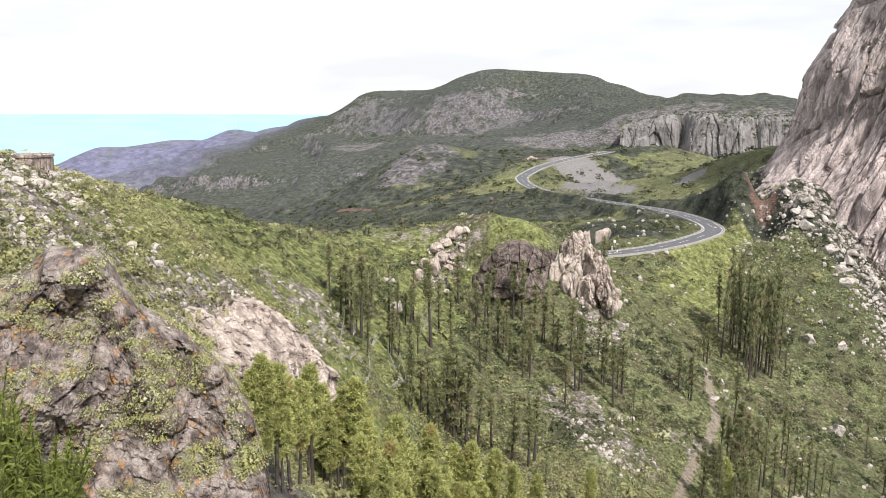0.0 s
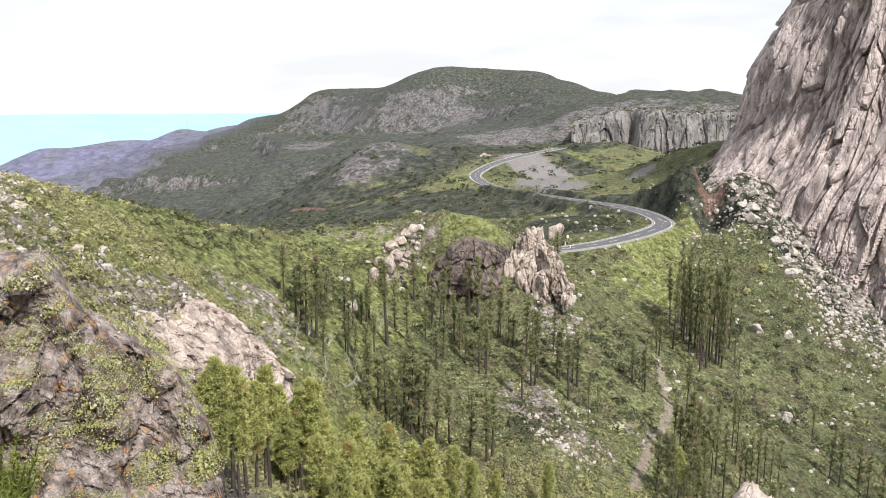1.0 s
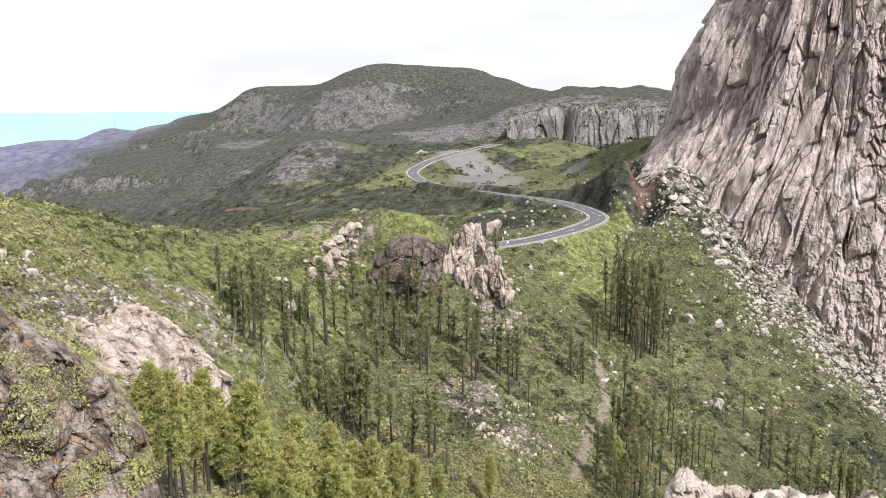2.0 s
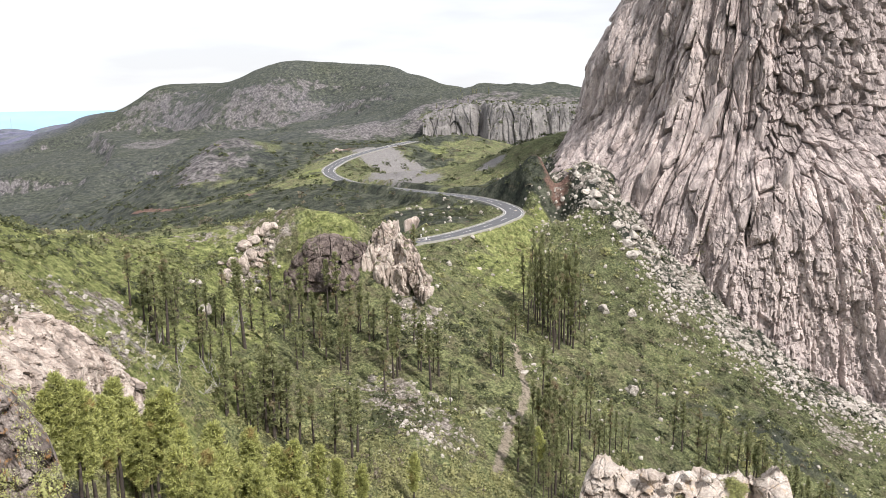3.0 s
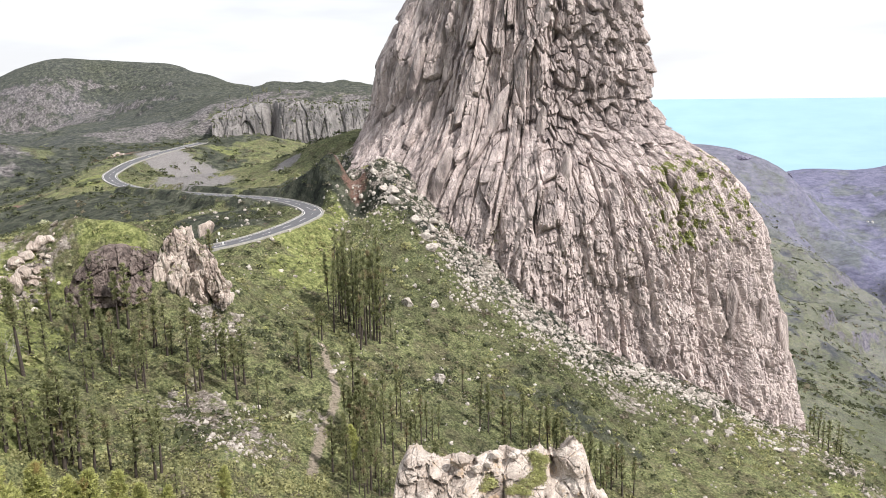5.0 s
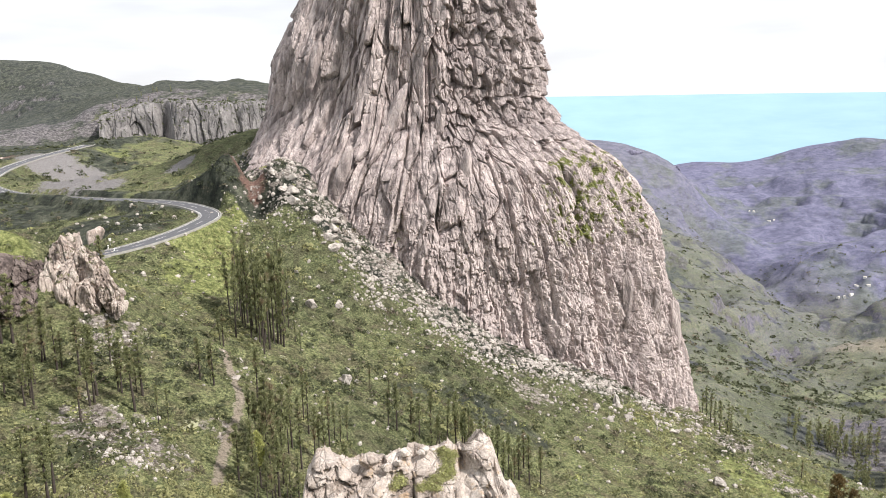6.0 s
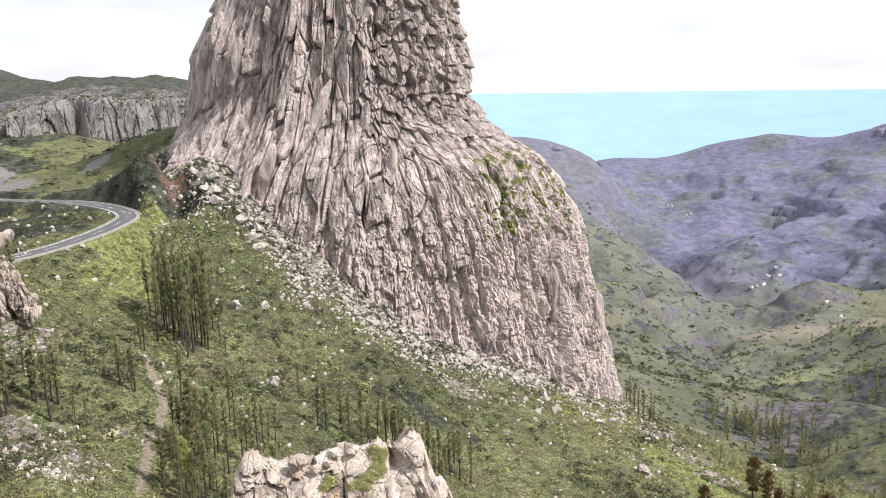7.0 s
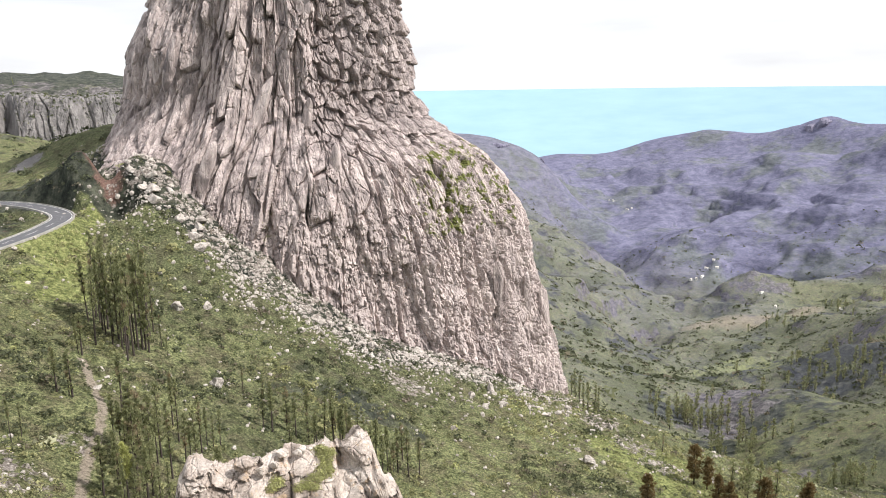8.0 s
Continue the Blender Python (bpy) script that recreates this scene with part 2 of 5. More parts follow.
def log_polar(x, y):
    r = np.hypot(x, y)
    a = np.arctan2(x, y)
    return np.stack([np.cos(a), np.sin(a), np.log(np.maximum(r, 1.0))], -1), r


def ground_knots():
    knots = []
    for name, pts in GROUND_LINES.items():
        p = np.array(pts, float)
        knots.extend(p)
        if name in ("home", "behind"):
            continue
        for a, b in zip(p[:-1], p[1:]):
            ra, rb = np.hypot(*a[:2]), np.hypot(*b[:2])
            n = int(np.hypot(*(a[:2] - b[:2])) / (0.5 * (ra + rb)) / 0.05)
            for k in range(1, n):
                knots.append(a + (b - a) * k / n)
    return np.array(knots)


KNOTS = ground_knots()
_c, _r = log_polar(KNOTS[:, 0], KNOTS[:, 1])
KNOT_POS = _c
_d = np.linalg.norm(_c[:, None] - _c[None], axis=-1)
SOFT = 0.02
KNOT_W = np.linalg.lstsq(np.block([[np.sqrt(_d ** 2 + SOFT ** 2) - np.eye(len(_c)) * 1e-3, np.ones((len(_c), 1))], [np.ones((1, len(_c))), np.zeros((1, 1))]]),
                         np.concatenate([KNOTS[:, 2] / np.maximum(_r, 1.0), [0]]), rcond=None)[0]


def land(x, y):
    """Height of the smooth ground."""
    x, y = np.asarray(x, float).ravel(), np.asarray(y, float).ravel()
    z = np.empty(len(x))
    for i in range(0, len(x), 20000):
        c, r = log_polar(x[i:i + 20000], y[i:i + 20000])
        d2 = ((c ** 2).sum(1)[:, None] + (KNOT_POS ** 2).sum(1)[None] - 2 * c @ KNOT_POS.T)
        z[i:i + 20000] = (np.sqrt(np.maximum(d2, 0) + SOFT ** 2) @ KNOT_W[:-1] + KNOT_W[-1]) * np.maximum(r, 1.0)
    return z


def mesh_from(name, verts, faces, material, smooth_faces=True, extra=()):
    me = bpy.data.meshes.new(name)
    verts, faces = np.asarray(verts, np.float32), np.asarray(faces, np.int32)
    me.vertices.add(len(verts)); me.vertices.foreach_set("co", verts.ravel())
    k = faces.shape[1]
    me.loops.add(faces.size); me.loops.foreach_set("vertex_index", faces.ravel())
    me.polygons.add(len(faces))
    me.polygons.foreach_set("loop_start", np.arange(len(faces), dtype=np.int32) * k)
    me.polygons.foreach_set("use_smooth", np.full(len(faces), smooth_faces))
    for key, values in extra:
        me.attributes.new(key, "FLOAT_COLOR", "POINT").data.foreach_set("color", np.asarray(values, np.float32).ravel())
    me.update(calc_edges=True)
    if material:
        me.materials.append(material)
    return me


def grid_faces(rows, cols, wrap=False):
    i, j = np.meshgrid(np.arange(rows - 1), np.arange(cols if wrap else cols - 1), indexing="ij")
    a, b = i * cols + j, i * cols + (j + 1) % cols
    return np.stack([a, b, b + cols, a + cols], -1).reshape(-1, 4)


# ---- materials ----
class Nodes:
    """A short hand for node materials."""

    def __init__(self, name):
        self.m = bpy.data.materials.new(name)
        self.m.use_nodes = True
        self.t = self.m.node_tree
        self.b = self.t.nodes["Principled BSDF"]
        self.pos = self.t.nodes.new("ShaderNodeNewGeometry")
        self.where = self.pos.outputs["Position"]

    def link(self, a, b):
        if isinstance(a, (int, float)):
            b.default_value = a
        elif isinstance(a, tuple):
            b.default_value = (*a, 1) if len(a) == 3 and b.type == "RGBA" else a
        else:
            self.t.links.new(a, b)

    def scaled(self, s, vec=None):
        n = self.t.nodes.new("ShaderNodeMapping")
        n.inputs["Scale"].default_value = s
        self.link(vec or self.where, n.inputs[0])
        return n.outputs[0]

    def noise(self, scale, detail=6, rough=0.6, vec=None, warp=0.0):
        n = self.t.nodes.new("ShaderNodeTexNoise")
        n.inputs["Scale"].default_value, n.inputs["Detail"].default_value = scale, detail
        n.inputs["Roughness"].default_value, n.inputs["Distortion"].default_value = rough, warp
        self.link(vec or self.where, n.inputs["Vector"])
        return n.outputs["Fac"]

    def cells(self, scale, feature="F1", vec=None):
        n = self.t.nodes.new("ShaderNodeTexVoronoi")
        n.feature = feature
        n.inputs["Scale"].default_value = scale
        self.link(vec or self.where, n.inputs["Vector"])
        return n.outputs["Distance"]

    def ramp(self, fac, *stops):
        n = self.t.nodes.new("ShaderNodeValToRGB")
        e = n.color_ramp.elements
        while len(e) < len(stops):
            e.new(0.5)
        for k, (p, c) in enumerate(stops):
            e[k].position = p
            e[k].color = (c, c, c, 1) if isinstance(c, (int, float)) else (*c, 1)
        self.link(fac, n.inputs[0])
        return n.outputs[0]

    def mix(self, f, a, b, kind="MIX"):
        n = self.t.nodes.new("ShaderNodeMix")
        n.data_type, n.blend_type = "RGBA", kind
        self.link(f, n.inputs["Factor"]); self.link(a, n.inputs["A"]); self.link(b, n.inputs["B"])
        return n.outputs["Result"]

    def sum(self, a, b, op="ADD", clamp=False):
        n = self.t.nodes.new("ShaderNodeMath")
        n.operation, n.use_clamp = op, clamp
        self.link(a, n.inputs[0]); self.link(b, n.inputs[1])
        return n.outputs[0]

    def attribute(self, name):
        n = self.t.nodes.new("ShaderNodeAttribute")
        n.attribute_name = name
        s = self.t.nodes.new("ShaderNodeSeparateColor")
        self.link(n.outputs["Color"], s.inputs[0])
        return s.outputs[0], s.outputs[1], s.outputs[2], n.outputs["Alpha"]

    def done(self, colour, rough=0.9, bump=None, strength=0.5, distance=0.1, specular=0.2):
        self.link(colour, self.b.inputs["Base Color"])
        self.link(rough, self.b.inputs["Roughness"])
        self.b.inputs["Specular IOR Level"].default_value = specular
        if bump is not None:
            n = self.t.nodes.new("ShaderNodeBump")
            n.inputs["Strength"].default_value, n.inputs["Distance"].default_value = strength, distance
            self.link(bump, n.inputs["Height"])
            self.link(n.outputs[0], self.b.inputs["Normal"])
        return self.m

    def broken(self, mask, scale, soft=0.08, detail=6, amount=0.9):
        """A mask whose edge is broken up by noise."""
        n = self.sum(self.sum(self.noise(scale, detail, 0.65), 0.5, "SUBTRACT"), amount * 2.4, "MULTIPLY")
        return self.ramp(self.sum(mask, n), (0.5 - soft, 0.0), (0.5 + soft, 1.0))


def ground_material():
    n = Nodes("mountain_scrub")
    rock, grass, wood, haze = n.attribute("cover")
    scree, path, red, stony = n.attribute("soil")
    fine, mid, broad = n.noise(1.6, 8, 0.78), n.noise(0.16, 7, 0.68, warp=0.6), n.noise(0.012, 7, 0.6)
    veg = n.ramp(fine, (0.38, (0.045, 0.056, 0.03)), (0.5, (0.155, 0.172, 0.08)), (0.6, (0.33, 0.335, 0.165)))
    veg = n.mix(n.ramp(mid, (0.45, 0.0), (0.6, 0.75)), veg, n.ramp(fine, (0.38, (0.06, 0.052, 0.034)), (0.62, (0.22, 0.19, 0.125))))
    veg = n.mix(n.ramp(broad, (0.45, 0.0), (0.62, 0.55)), veg, n.ramp(fine, (0.38, (0.022, 0.03, 0.018)), (0.62, (0.115, 0.125, 0.07))))
    meadow = n.ramp(n.noise(0.9, 9, 0.78), (0.38, (0.075, 0.092, 0.036)), (0.5, (0.2, 0.222, 0.085)), (0.62, (0.36, 0.365, 0.16)))
    col = n.mix(n.broken(grass, 0.11), veg, meadow)
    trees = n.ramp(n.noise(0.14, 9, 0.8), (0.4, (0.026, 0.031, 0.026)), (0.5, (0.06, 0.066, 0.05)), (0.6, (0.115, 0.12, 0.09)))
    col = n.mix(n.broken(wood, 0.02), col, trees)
    streak = n.noise(0.3, 9, 0.78, n.scaled((1, 1, 0.22)))
    stone = n.ramp(streak, (0.4, (0.05, 0.046, 0.048)), (0.5, (0.14, 0.128, 0.127)), (0.6, (0.25, 0.232, 0.228)))
    col = n.mix(n.broken(rock, 0.06, 0.1, 8), col, stone)
    # clumps and gaps at every size
    clumps = n.ramp(n.noise(0.35, 10, 0.88), (0.4, 0.45), (0.56, 1.0))
    col = n.mix(1.0, n.mix(1.0, col, clumps, "MULTIPLY"), (1.25, 1.25, 1.25), "MULTIPLY")
    # bluish ramps that paint aerial haze into the colour of far slopes
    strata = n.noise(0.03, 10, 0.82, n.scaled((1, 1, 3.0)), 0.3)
    hazed = n.ramp(strata, (0.4, (0.098, 0.1, 0.15)), (0.5, (0.145, 0.145, 0.22)), (0.6, (0.2, 0.198, 0.28)))
    hazed = n.mix(n.ramp(n.noise(0.006, 9, 0.7), (0.5, 0.0), (0.6, 0.6)), hazed, n.ramp(strata, (0.38, (0.075, 0.09, 0.075)), (0.62, (0.17, 0.19, 0.155))))
    col = n.mix(n.ramp(n.sum(haze, n.sum(n.sum(n.noise(0.007, 10, 0.75), 0.5, "SUBTRACT"), 0.3, "MULTIPLY")), (0.05, 0.0), (0.95, 1.0)), col, hazed)
    col = n.mix(n.broken(scree, 0.5, 0.15), col, n.ramp(n.noise(2.2, 7, 0.8), (0.38, (0.12, 0.113, 0.115)), (0.62, (0.34, 0.32, 0.315))))
    col = n.mix(n.broken(red, 0.3, 0.2), col, n.ramp(fine, (0.38, (0.12, 0.07, 0.058)), (0.62, (0.26, 0.17, 0.14))))
    pale = n.ramp(n.noise(1.1, 9, 0.8), (0.4, (0.09, 0.074, 0.063)), (0.5, (0.27, 0.235, 0.21)), (0.6, (0.5, 0.45, 0.41)))
    col = n.mix(n.broken(stony, 0.35, 0.1, 8, 1.1), col, pale)
    col = n.mix(n.broken(path, 0.8, 0.2, 5, 0.7), col, n.ramp(fine, (0.38, (0.19, 0.155, 0.12)), (0.62, (0.43, 0.37, 0.3))))
    return n.done(col, 0.95, n.sum(n.noise(0.6, 9, 0.78), n.noise(0.05, 9, 0.75), "ADD"), 0.9, 1.5, 0.1)


def rock_material(name, dark, mid, light, scale=1.0, lichen=None, upright=0.35):
    n = Nodes(name)
    tone, moss, stain_shade, _ = n.attribute("tone")
    vec = n.scaled((1, 1, upright))
    a = n.noise(0.5 * scale, 9, 0.68, vec, 0.4)
    col = n.ramp(a, (0.39, dark), (0.49, mid), (0.6, light))
    col = n.mix(n.ramp(n.noise(4.5 * scale, 6, 0.82), (0.4, 0.6), (0.54, 0.0)), col, dark)
    col = n.mix(n.ramp(tone, (0.0, 0.0), (1.0, 0.55)), col, light)
    # darkens by streaky stains and by shade painted below the overhang
    col = n.mix(n.ramp(n.sum(stain_shade, n.sum(n.noise(0.22 * scale, 7, 0.65, n.scaled((1, 1, 0.15))), 0.5, "SUBTRACT")), (0.35, 0.0), (0.75, 0.7)), col, dark)
    if lichen:
        col = n.mix(n.ramp(n.noise(0.9 * scale, 7, 0.7), (0.56, 0.0), (0.62, 0.75)), col, lichen)
    col = n.mix(n.broken(moss, 0.5 * scale, 0.08), col, n.ramp(n.noise(2 * scale, 6), (0.3, (0.06, 0.08, 0.02)), (0.7, (0.2, 0.2, 0.07))))
    h = n.sum(n.noise(1.6 * scale, 9, 0.72, vec), n.ramp(n.cells(0.9 * scale, "DISTANCE_TO_EDGE", vec), (0.0, 0.0), (0.08, 0.35)))
    return n.done(col, 0.9, h, 0.9, 0.4 / scale, 0.2)


def leafy(n, col, share):
    """Lets part of the light through the blades."""
    thin = n.t.nodes.new("ShaderNodeBsdfTranslucent")
    n.link(col, thin.inputs[0])
    both = n.t.nodes.new("ShaderNodeMixShader")
    both.inputs[0].default_value = share
    n.link(n.b.outputs[0], both.inputs[1]); n.link(thin.outputs[0], both.inputs[2])
    n.link(both.outputs[0], n.t.nodes["Material Output"].inputs[0])
    return n.m


def leaf_material(name, dark, light, dry=None, share=0.0):
    n = Nodes(name)
    g = n.pos.outputs["Random Per Island"]
    col = n.ramp(g, (0.0, dark), (1.0, light))
    info = n.t.nodes.new("ShaderNodeObjectInfo")
    col = n.mix(n.sum(info.outputs["Random"], 0.5, "MULTIPLY"), col, n.ramp(g, (0.0, dark), (1.0, tuple(0.5 * (a + b) for a, b in zip(dark, light)))))
    if dry:
        col = n.mix(n.ramp(n.noise(0.35, 4), (0.62 - share * 0.4, 0.0), (0.7 - share * 0.4, 0.8)), col, dry)
    n.done(col, 0.7, specular=0.25)
    return leafy(n, col, 0.5)


def shrub_material():
    n = Nodes("shrub_leaves")
    r, g, b, _ = n.attribute("tint")
    c = n.t.nodes.new("ShaderNodeAttribute"); c.attribute_name = "tint"
    lum = n.ramp(n.pos.outputs["Random Per Island"], (0.0, 0.6), (1.0, 1.0))
    col = n.mix(1.0, c.outputs["Color"], lum, "MULTIPLY")
    n.done(col, 0.75, specular=0.2)
    return leafy(n, col, 0.4)


def simple(name, a, b, scale=2.0, rough=0.8, bump=0.2):
    n = Nodes(name)
    f = n.noise(scale, 7, 0.65)
    return n.done(n.ramp(f, (0.3, a), (0.7, b)), rough, f, bump, 0.05)


GROUND = ground_material()
TOWER_ROCK = rock_material("tower_phonolite", (0.105, 0.088, 0.088), (0.39, 0.326, 0.312), (0.64, 0.548, 0.522), 0.6)
CLIFF_ROCK = rock_material("grey_cliff_rock", (0.1, 0.095, 0.094), (0.2, 0.187, 0.184), (0.31, 0.29, 0.28), 0.2, None, 0.2)
PINK_ROCK = rock_material("pinkish_rock", (0.14, 0.112, 0.098), (0.43, 0.345, 0.3), (0.64, 0.56, 0.5), 1.0)
CREAM_ROCK = rock_material("cream_rock", (0.18, 0.14, 0.115), (0.5, 0.42, 0.365), (0.7, 0.62, 0.56), 1.6, (0.5, 0.36, 0.24), 0.8)
DARK_ROCK = rock_material("dark_basalt", (0.06, 0.047, 0.043), (0.2, 0.162, 0.147), (0.42, 0.365, 0.335), 2.0, (0.4, 0.21, 0.07), 0.8)
BROWN_ROCK = rock_material("brown_basalt", (0.05, 0.039, 0.036), (0.15, 0.116, 0.107), (0.28, 0.23, 0.21), 1.0, None, 0.7)
# lilac tones: distance haze painted into the rock of the far ridges
HAZED_ROCK = rock_material("hazed_rock", (0.13, 0.127, 0.18), (0.19, 0.183, 0.25), (0.27, 0.255, 0.33), 0.1, None, 0.6)
STONE = rock_material("loose_stone", (0.18, 0.156, 0.14), (0.43, 0.388, 0.35), (0.64, 0.585, 0.535), 1.2, None, 1.0)
PALE_BLOCK = rock_material("pale_block", (0.2, 0.17, 0.15), (0.5, 0.44, 0.385), (0.68, 0.61, 0.55), 1.5, None, 0.9)
ASPHALT = simple("asphalt", (0.085, 0.085, 0.095), (0.14, 0.14, 0.15), 1.5, 0.85)
PAINT = simple("road_paint", (0.6, 0.6, 0.58), (0.78, 0.78, 0.76), 2, 0.6)
CONCRETE = simple("pale_concrete", (0.24, 0.23, 0.21), (0.4, 0.385, 0.36), 1.2, 0.9)
BARK = simple("scorched_bark", (0.03, 0.025, 0.023), (0.1, 0.082, 0.07), 3, 0.95)
NEEDLES = leaf_material("pine_needles_dull", (0.15, 0.165, 0.085), (0.45, 0.46, 0.24), (0.36, 0.28, 0.19), 0.15)
FRESH = leaf_material("pine_needles_fresh", (0.22, 0.24, 0.09), (0.78, 0.78, 0.33), (0.44, 0.32, 0.15), 0.1)
DRY = leaf_material("pine_needles_dry", (0.1, 0.07, 0.03), (0.3, 0.21, 0.1))
HEATH = leaf_material("heather_needles", (0.12, 0.15, 0.035), (0.33, 0.37, 0.1), (0.3, 0.13, 0.06), 0.1)
SHRUB = shrub_material()
TWIG = simple("bleached_twigs", (0.3, 0.28, 0.26), (0.5, 0.48, 0.45), 4)
WHITEWASH = simple("whitewash", (0.72, 0.71, 0.68), (0.82, 0.81, 0.79), 1)
TILES = simple("pale_roof", (0.5, 0.46, 0.42), (0.66, 0.62, 0.58), 2)
STEEL = simple("grey_steel", (0.3, 0.3, 0.31), (0.45, 0.45, 0.46), 3, 0.5)


def water_material():
    n = Nodes("sea_water")
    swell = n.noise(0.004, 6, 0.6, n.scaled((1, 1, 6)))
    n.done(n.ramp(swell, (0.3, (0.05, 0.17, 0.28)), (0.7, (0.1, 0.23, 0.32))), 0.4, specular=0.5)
    # pale glow stands in for haze and reflected sky on the water
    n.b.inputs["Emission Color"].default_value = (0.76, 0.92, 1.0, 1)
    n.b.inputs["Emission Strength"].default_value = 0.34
    return n.m


SEA = water_material()


# ---- shapes ----
def line_distance(x, y, pts):
    """Distance in plan to a broken line, and the height and share along it at the nearest place."""
    best, height, share = np.full(np.shape(x), 1e9), np.zeros(np.shape(x)), np.zeros(np.shape(x))
    count = len(pts) - 1
    for k, (a, b) in enumerate(zip(pts[:-1], pts[1:])):
        ex, ey = b[0] - a[0], b[1] - a[1]
        t = np.clip(((x - a[0]) * ex + (y - a[1]) * ey) / (ex * ex + ey * ey + 1e-9), 0, 1)
        d = np.hypot(x - a[0] - t * ex, y - a[1] - t * ey)
        near = d < best
        best, height, share = np.where(near, d, best), np.where(near, a[2] + (b[2] - a[2]) * t, height), np.where(near, (k + t) / count, share)
    return best, height, share


def curve_through(pts, step):
    """A smooth line through points, in even steps."""
    p = [Vector(q) for q in pts]
    p = [2 * p[0] - p[1], *p, 2 * p[-1] - p[-2]]
    made = []
    for a, b, c, d in zip(p, p[1:], p[2:], p[3:]):
        n = max(2, int((c - b).length / step))
        for k in range(n):
            t = k / n
            made.append(0.5 * (2 * b + (c - a) * t + (2 * a - 5 * b + 4 * c - d) * t * t + (3 * b - a - 3 * c + d) * t ** 3))
    return made + [p[-2]]


def zone(kind, x, y):
    f = np.zeros(np.shape(x))
    for zx, zy, zr in ZONES[kind]:
        f = np.maximum(f, 1 - smooth(0.55, 1.25, np.hypot(x - zx, y - zy) / zr))
    return f


ROAD = curve_through(GROUND_LINES["road_line"], 2.0)
ROAD_Z = np.convolve(np.pad([p.z for p in ROAD], 12, "edge"), np.ones(25) / 25, "valid")
ROAD = [Vector((p.x, p.y, z)) for p, z in zip(ROAD, ROAD_Z)]
ROAD_ROUGH = [tuple(p) for p in ROAD[::4]] + [tuple(ROAD[-1])]


def ground_height(x, y):
    x, y = np.asarray(x, float), np.asarray(y, float)
    z = land(x, y).reshape(x.shape)
    r = np.hypot(x, y)
    d, rz, _ = line_distance(x, y, ROAD_ROUGH)
    rough = 0
    crest = np.minimum.reduce([line_distance(x, y, GROUND_LINES[k])[0] for k in ("mountain_crest", "coast_ridge", "far_ridge", "grey_cliff_top", "west_ridge", "east_hill")])
    calm = 0.12 + 0.88 * smooth(0.015, 0.2, crest / r)
    for k, wave in enumerate((2.5, 6, 16, 45, 130, 380)):
        here = smooth(0.006, 0.015, wave / r) * (1 - smooth(0.12, 0.3, wave / r))
        n = fractal(x / wave, y / wave, 0, 2, 40 + k)
        ridge = 0.5 - np.abs(value_noise(x / wave + 5, y / wave, 0, 60 + k))
        far = smooth(400, 900, r)
        rough = rough + here * wave * (0.05 * n * (1 - far) + far * calm * (0.04 * n + (0.2 + 0.1 * smooth(1400, 2200, r)) * ridge))
    strata = smooth(1000, 1500, r)
    step = (z + rough + 34 * fractal(x / 260, y / 260, 0, 2, 5)) / 42
    ledge = (smooth(0.3, 0.62, step % 1) - step % 1) * (0.35 + 0.65 * smooth(-0.2, 0.3, value_noise(x / 330, y / 330, 0, 6)))
    z = z + rough * smooth(5, 22, d) + strata * calm * 30 * ledge
    share = line_distance(x, y, ROAD_ROUGH)[2]
    # ground raised beside this stretch to hide the road from the camera's view
    screened = smooth(0.2, 0.26, share) * (1 - smooth(0.48, 0.52, share))
    thick = smooth(0.33, 0.37, share) * (1 - smooth(0.48, 0.51, share))
    bank = rz + 1.15 * screened + 1.4 * thick - 1.5 * ((d - 8.2) / 2.4) ** 2
    z = np.where(screened > 0.5, np.maximum(z, bank), z)
    flat = 1 - smooth(4.3, 7.5, d)
    return z * (1 - flat) + (rz - 0.35) * flat


def part(name, me, parent, label=""):
    ob = new(name, me)
    ob.parent = parent
    if label:
        tagged(ob, label)
    return ob


def thing(name, label, category, group="", at=(0, 0, 0)):
    ob = new(name)
    ob.location = at
    return tagged(ob, label, category, group)


ICO = {}


def icosphere(level):
    if level not in ICO:
        bm = bmesh.new()
        bmesh.ops.create_icosphere(bm, subdivisions=level, radius=1)
        ICO[level] = (np.array([v.co[:] for v in bm.verts]), np.array([[v.index for v in f.verts] for f in bm.faces]))
        bm.free()
    return ICO[level]


def cells_3d(p, seed):
    """Cells one unit wide in space: how far from a joint, and a random number for each cell."""
    i = np.floor(p).astype(np.int64)
    f1, f2, tag = np.full(len(p), 9.0), np.full(len(p), 9.0), np.zeros(len(p))
    for a in (-1, 0, 1):
        for b in (-1, 0, 1):
            for c in (-1, 0, 1):
                x, y, z = i[:, 0] + a, i[:, 1] + b, i[:, 2] + c
                d = np.sqrt((p[:, 0] - x - lattice(x, y, z, seed)) ** 2 + (p[:, 1] - y - lattice(x, y, z, seed + 1)) ** 2 + (p[:, 2] - z - lattice(x, y, z, seed + 2)) ** 2)
                near = d < f1
                f2 = np.where(near, f1, np.minimum(f2, d))
                tag = np.where(near, lattice(x, y, z, seed + 3), tag)
                f1 = np.where(near, d, f1)
    return f2 - f1, tag


def rock_verts(level, seed, size, cuts=14, rough=0.06, wave=0.5, tight=0.62, joint=0.0, upright=1.0, proud=1.0):
    """A boulder: a ball cut flat by planes, then roughened. size: half width, half depth, half height."""
    v, f = icosphere(level)
    rng = np.random.default_rng(seed)
    v = v.copy()
    for _ in range(cuts):
        n = rng.normal(size=3); n /= np.linalg.norm(n)
        over = np.maximum(v @ n - rng.uniform(tight, 0.92), 0)
        v -= over[:, None] * n
    size = np.array(size, float)
    s = size.max()
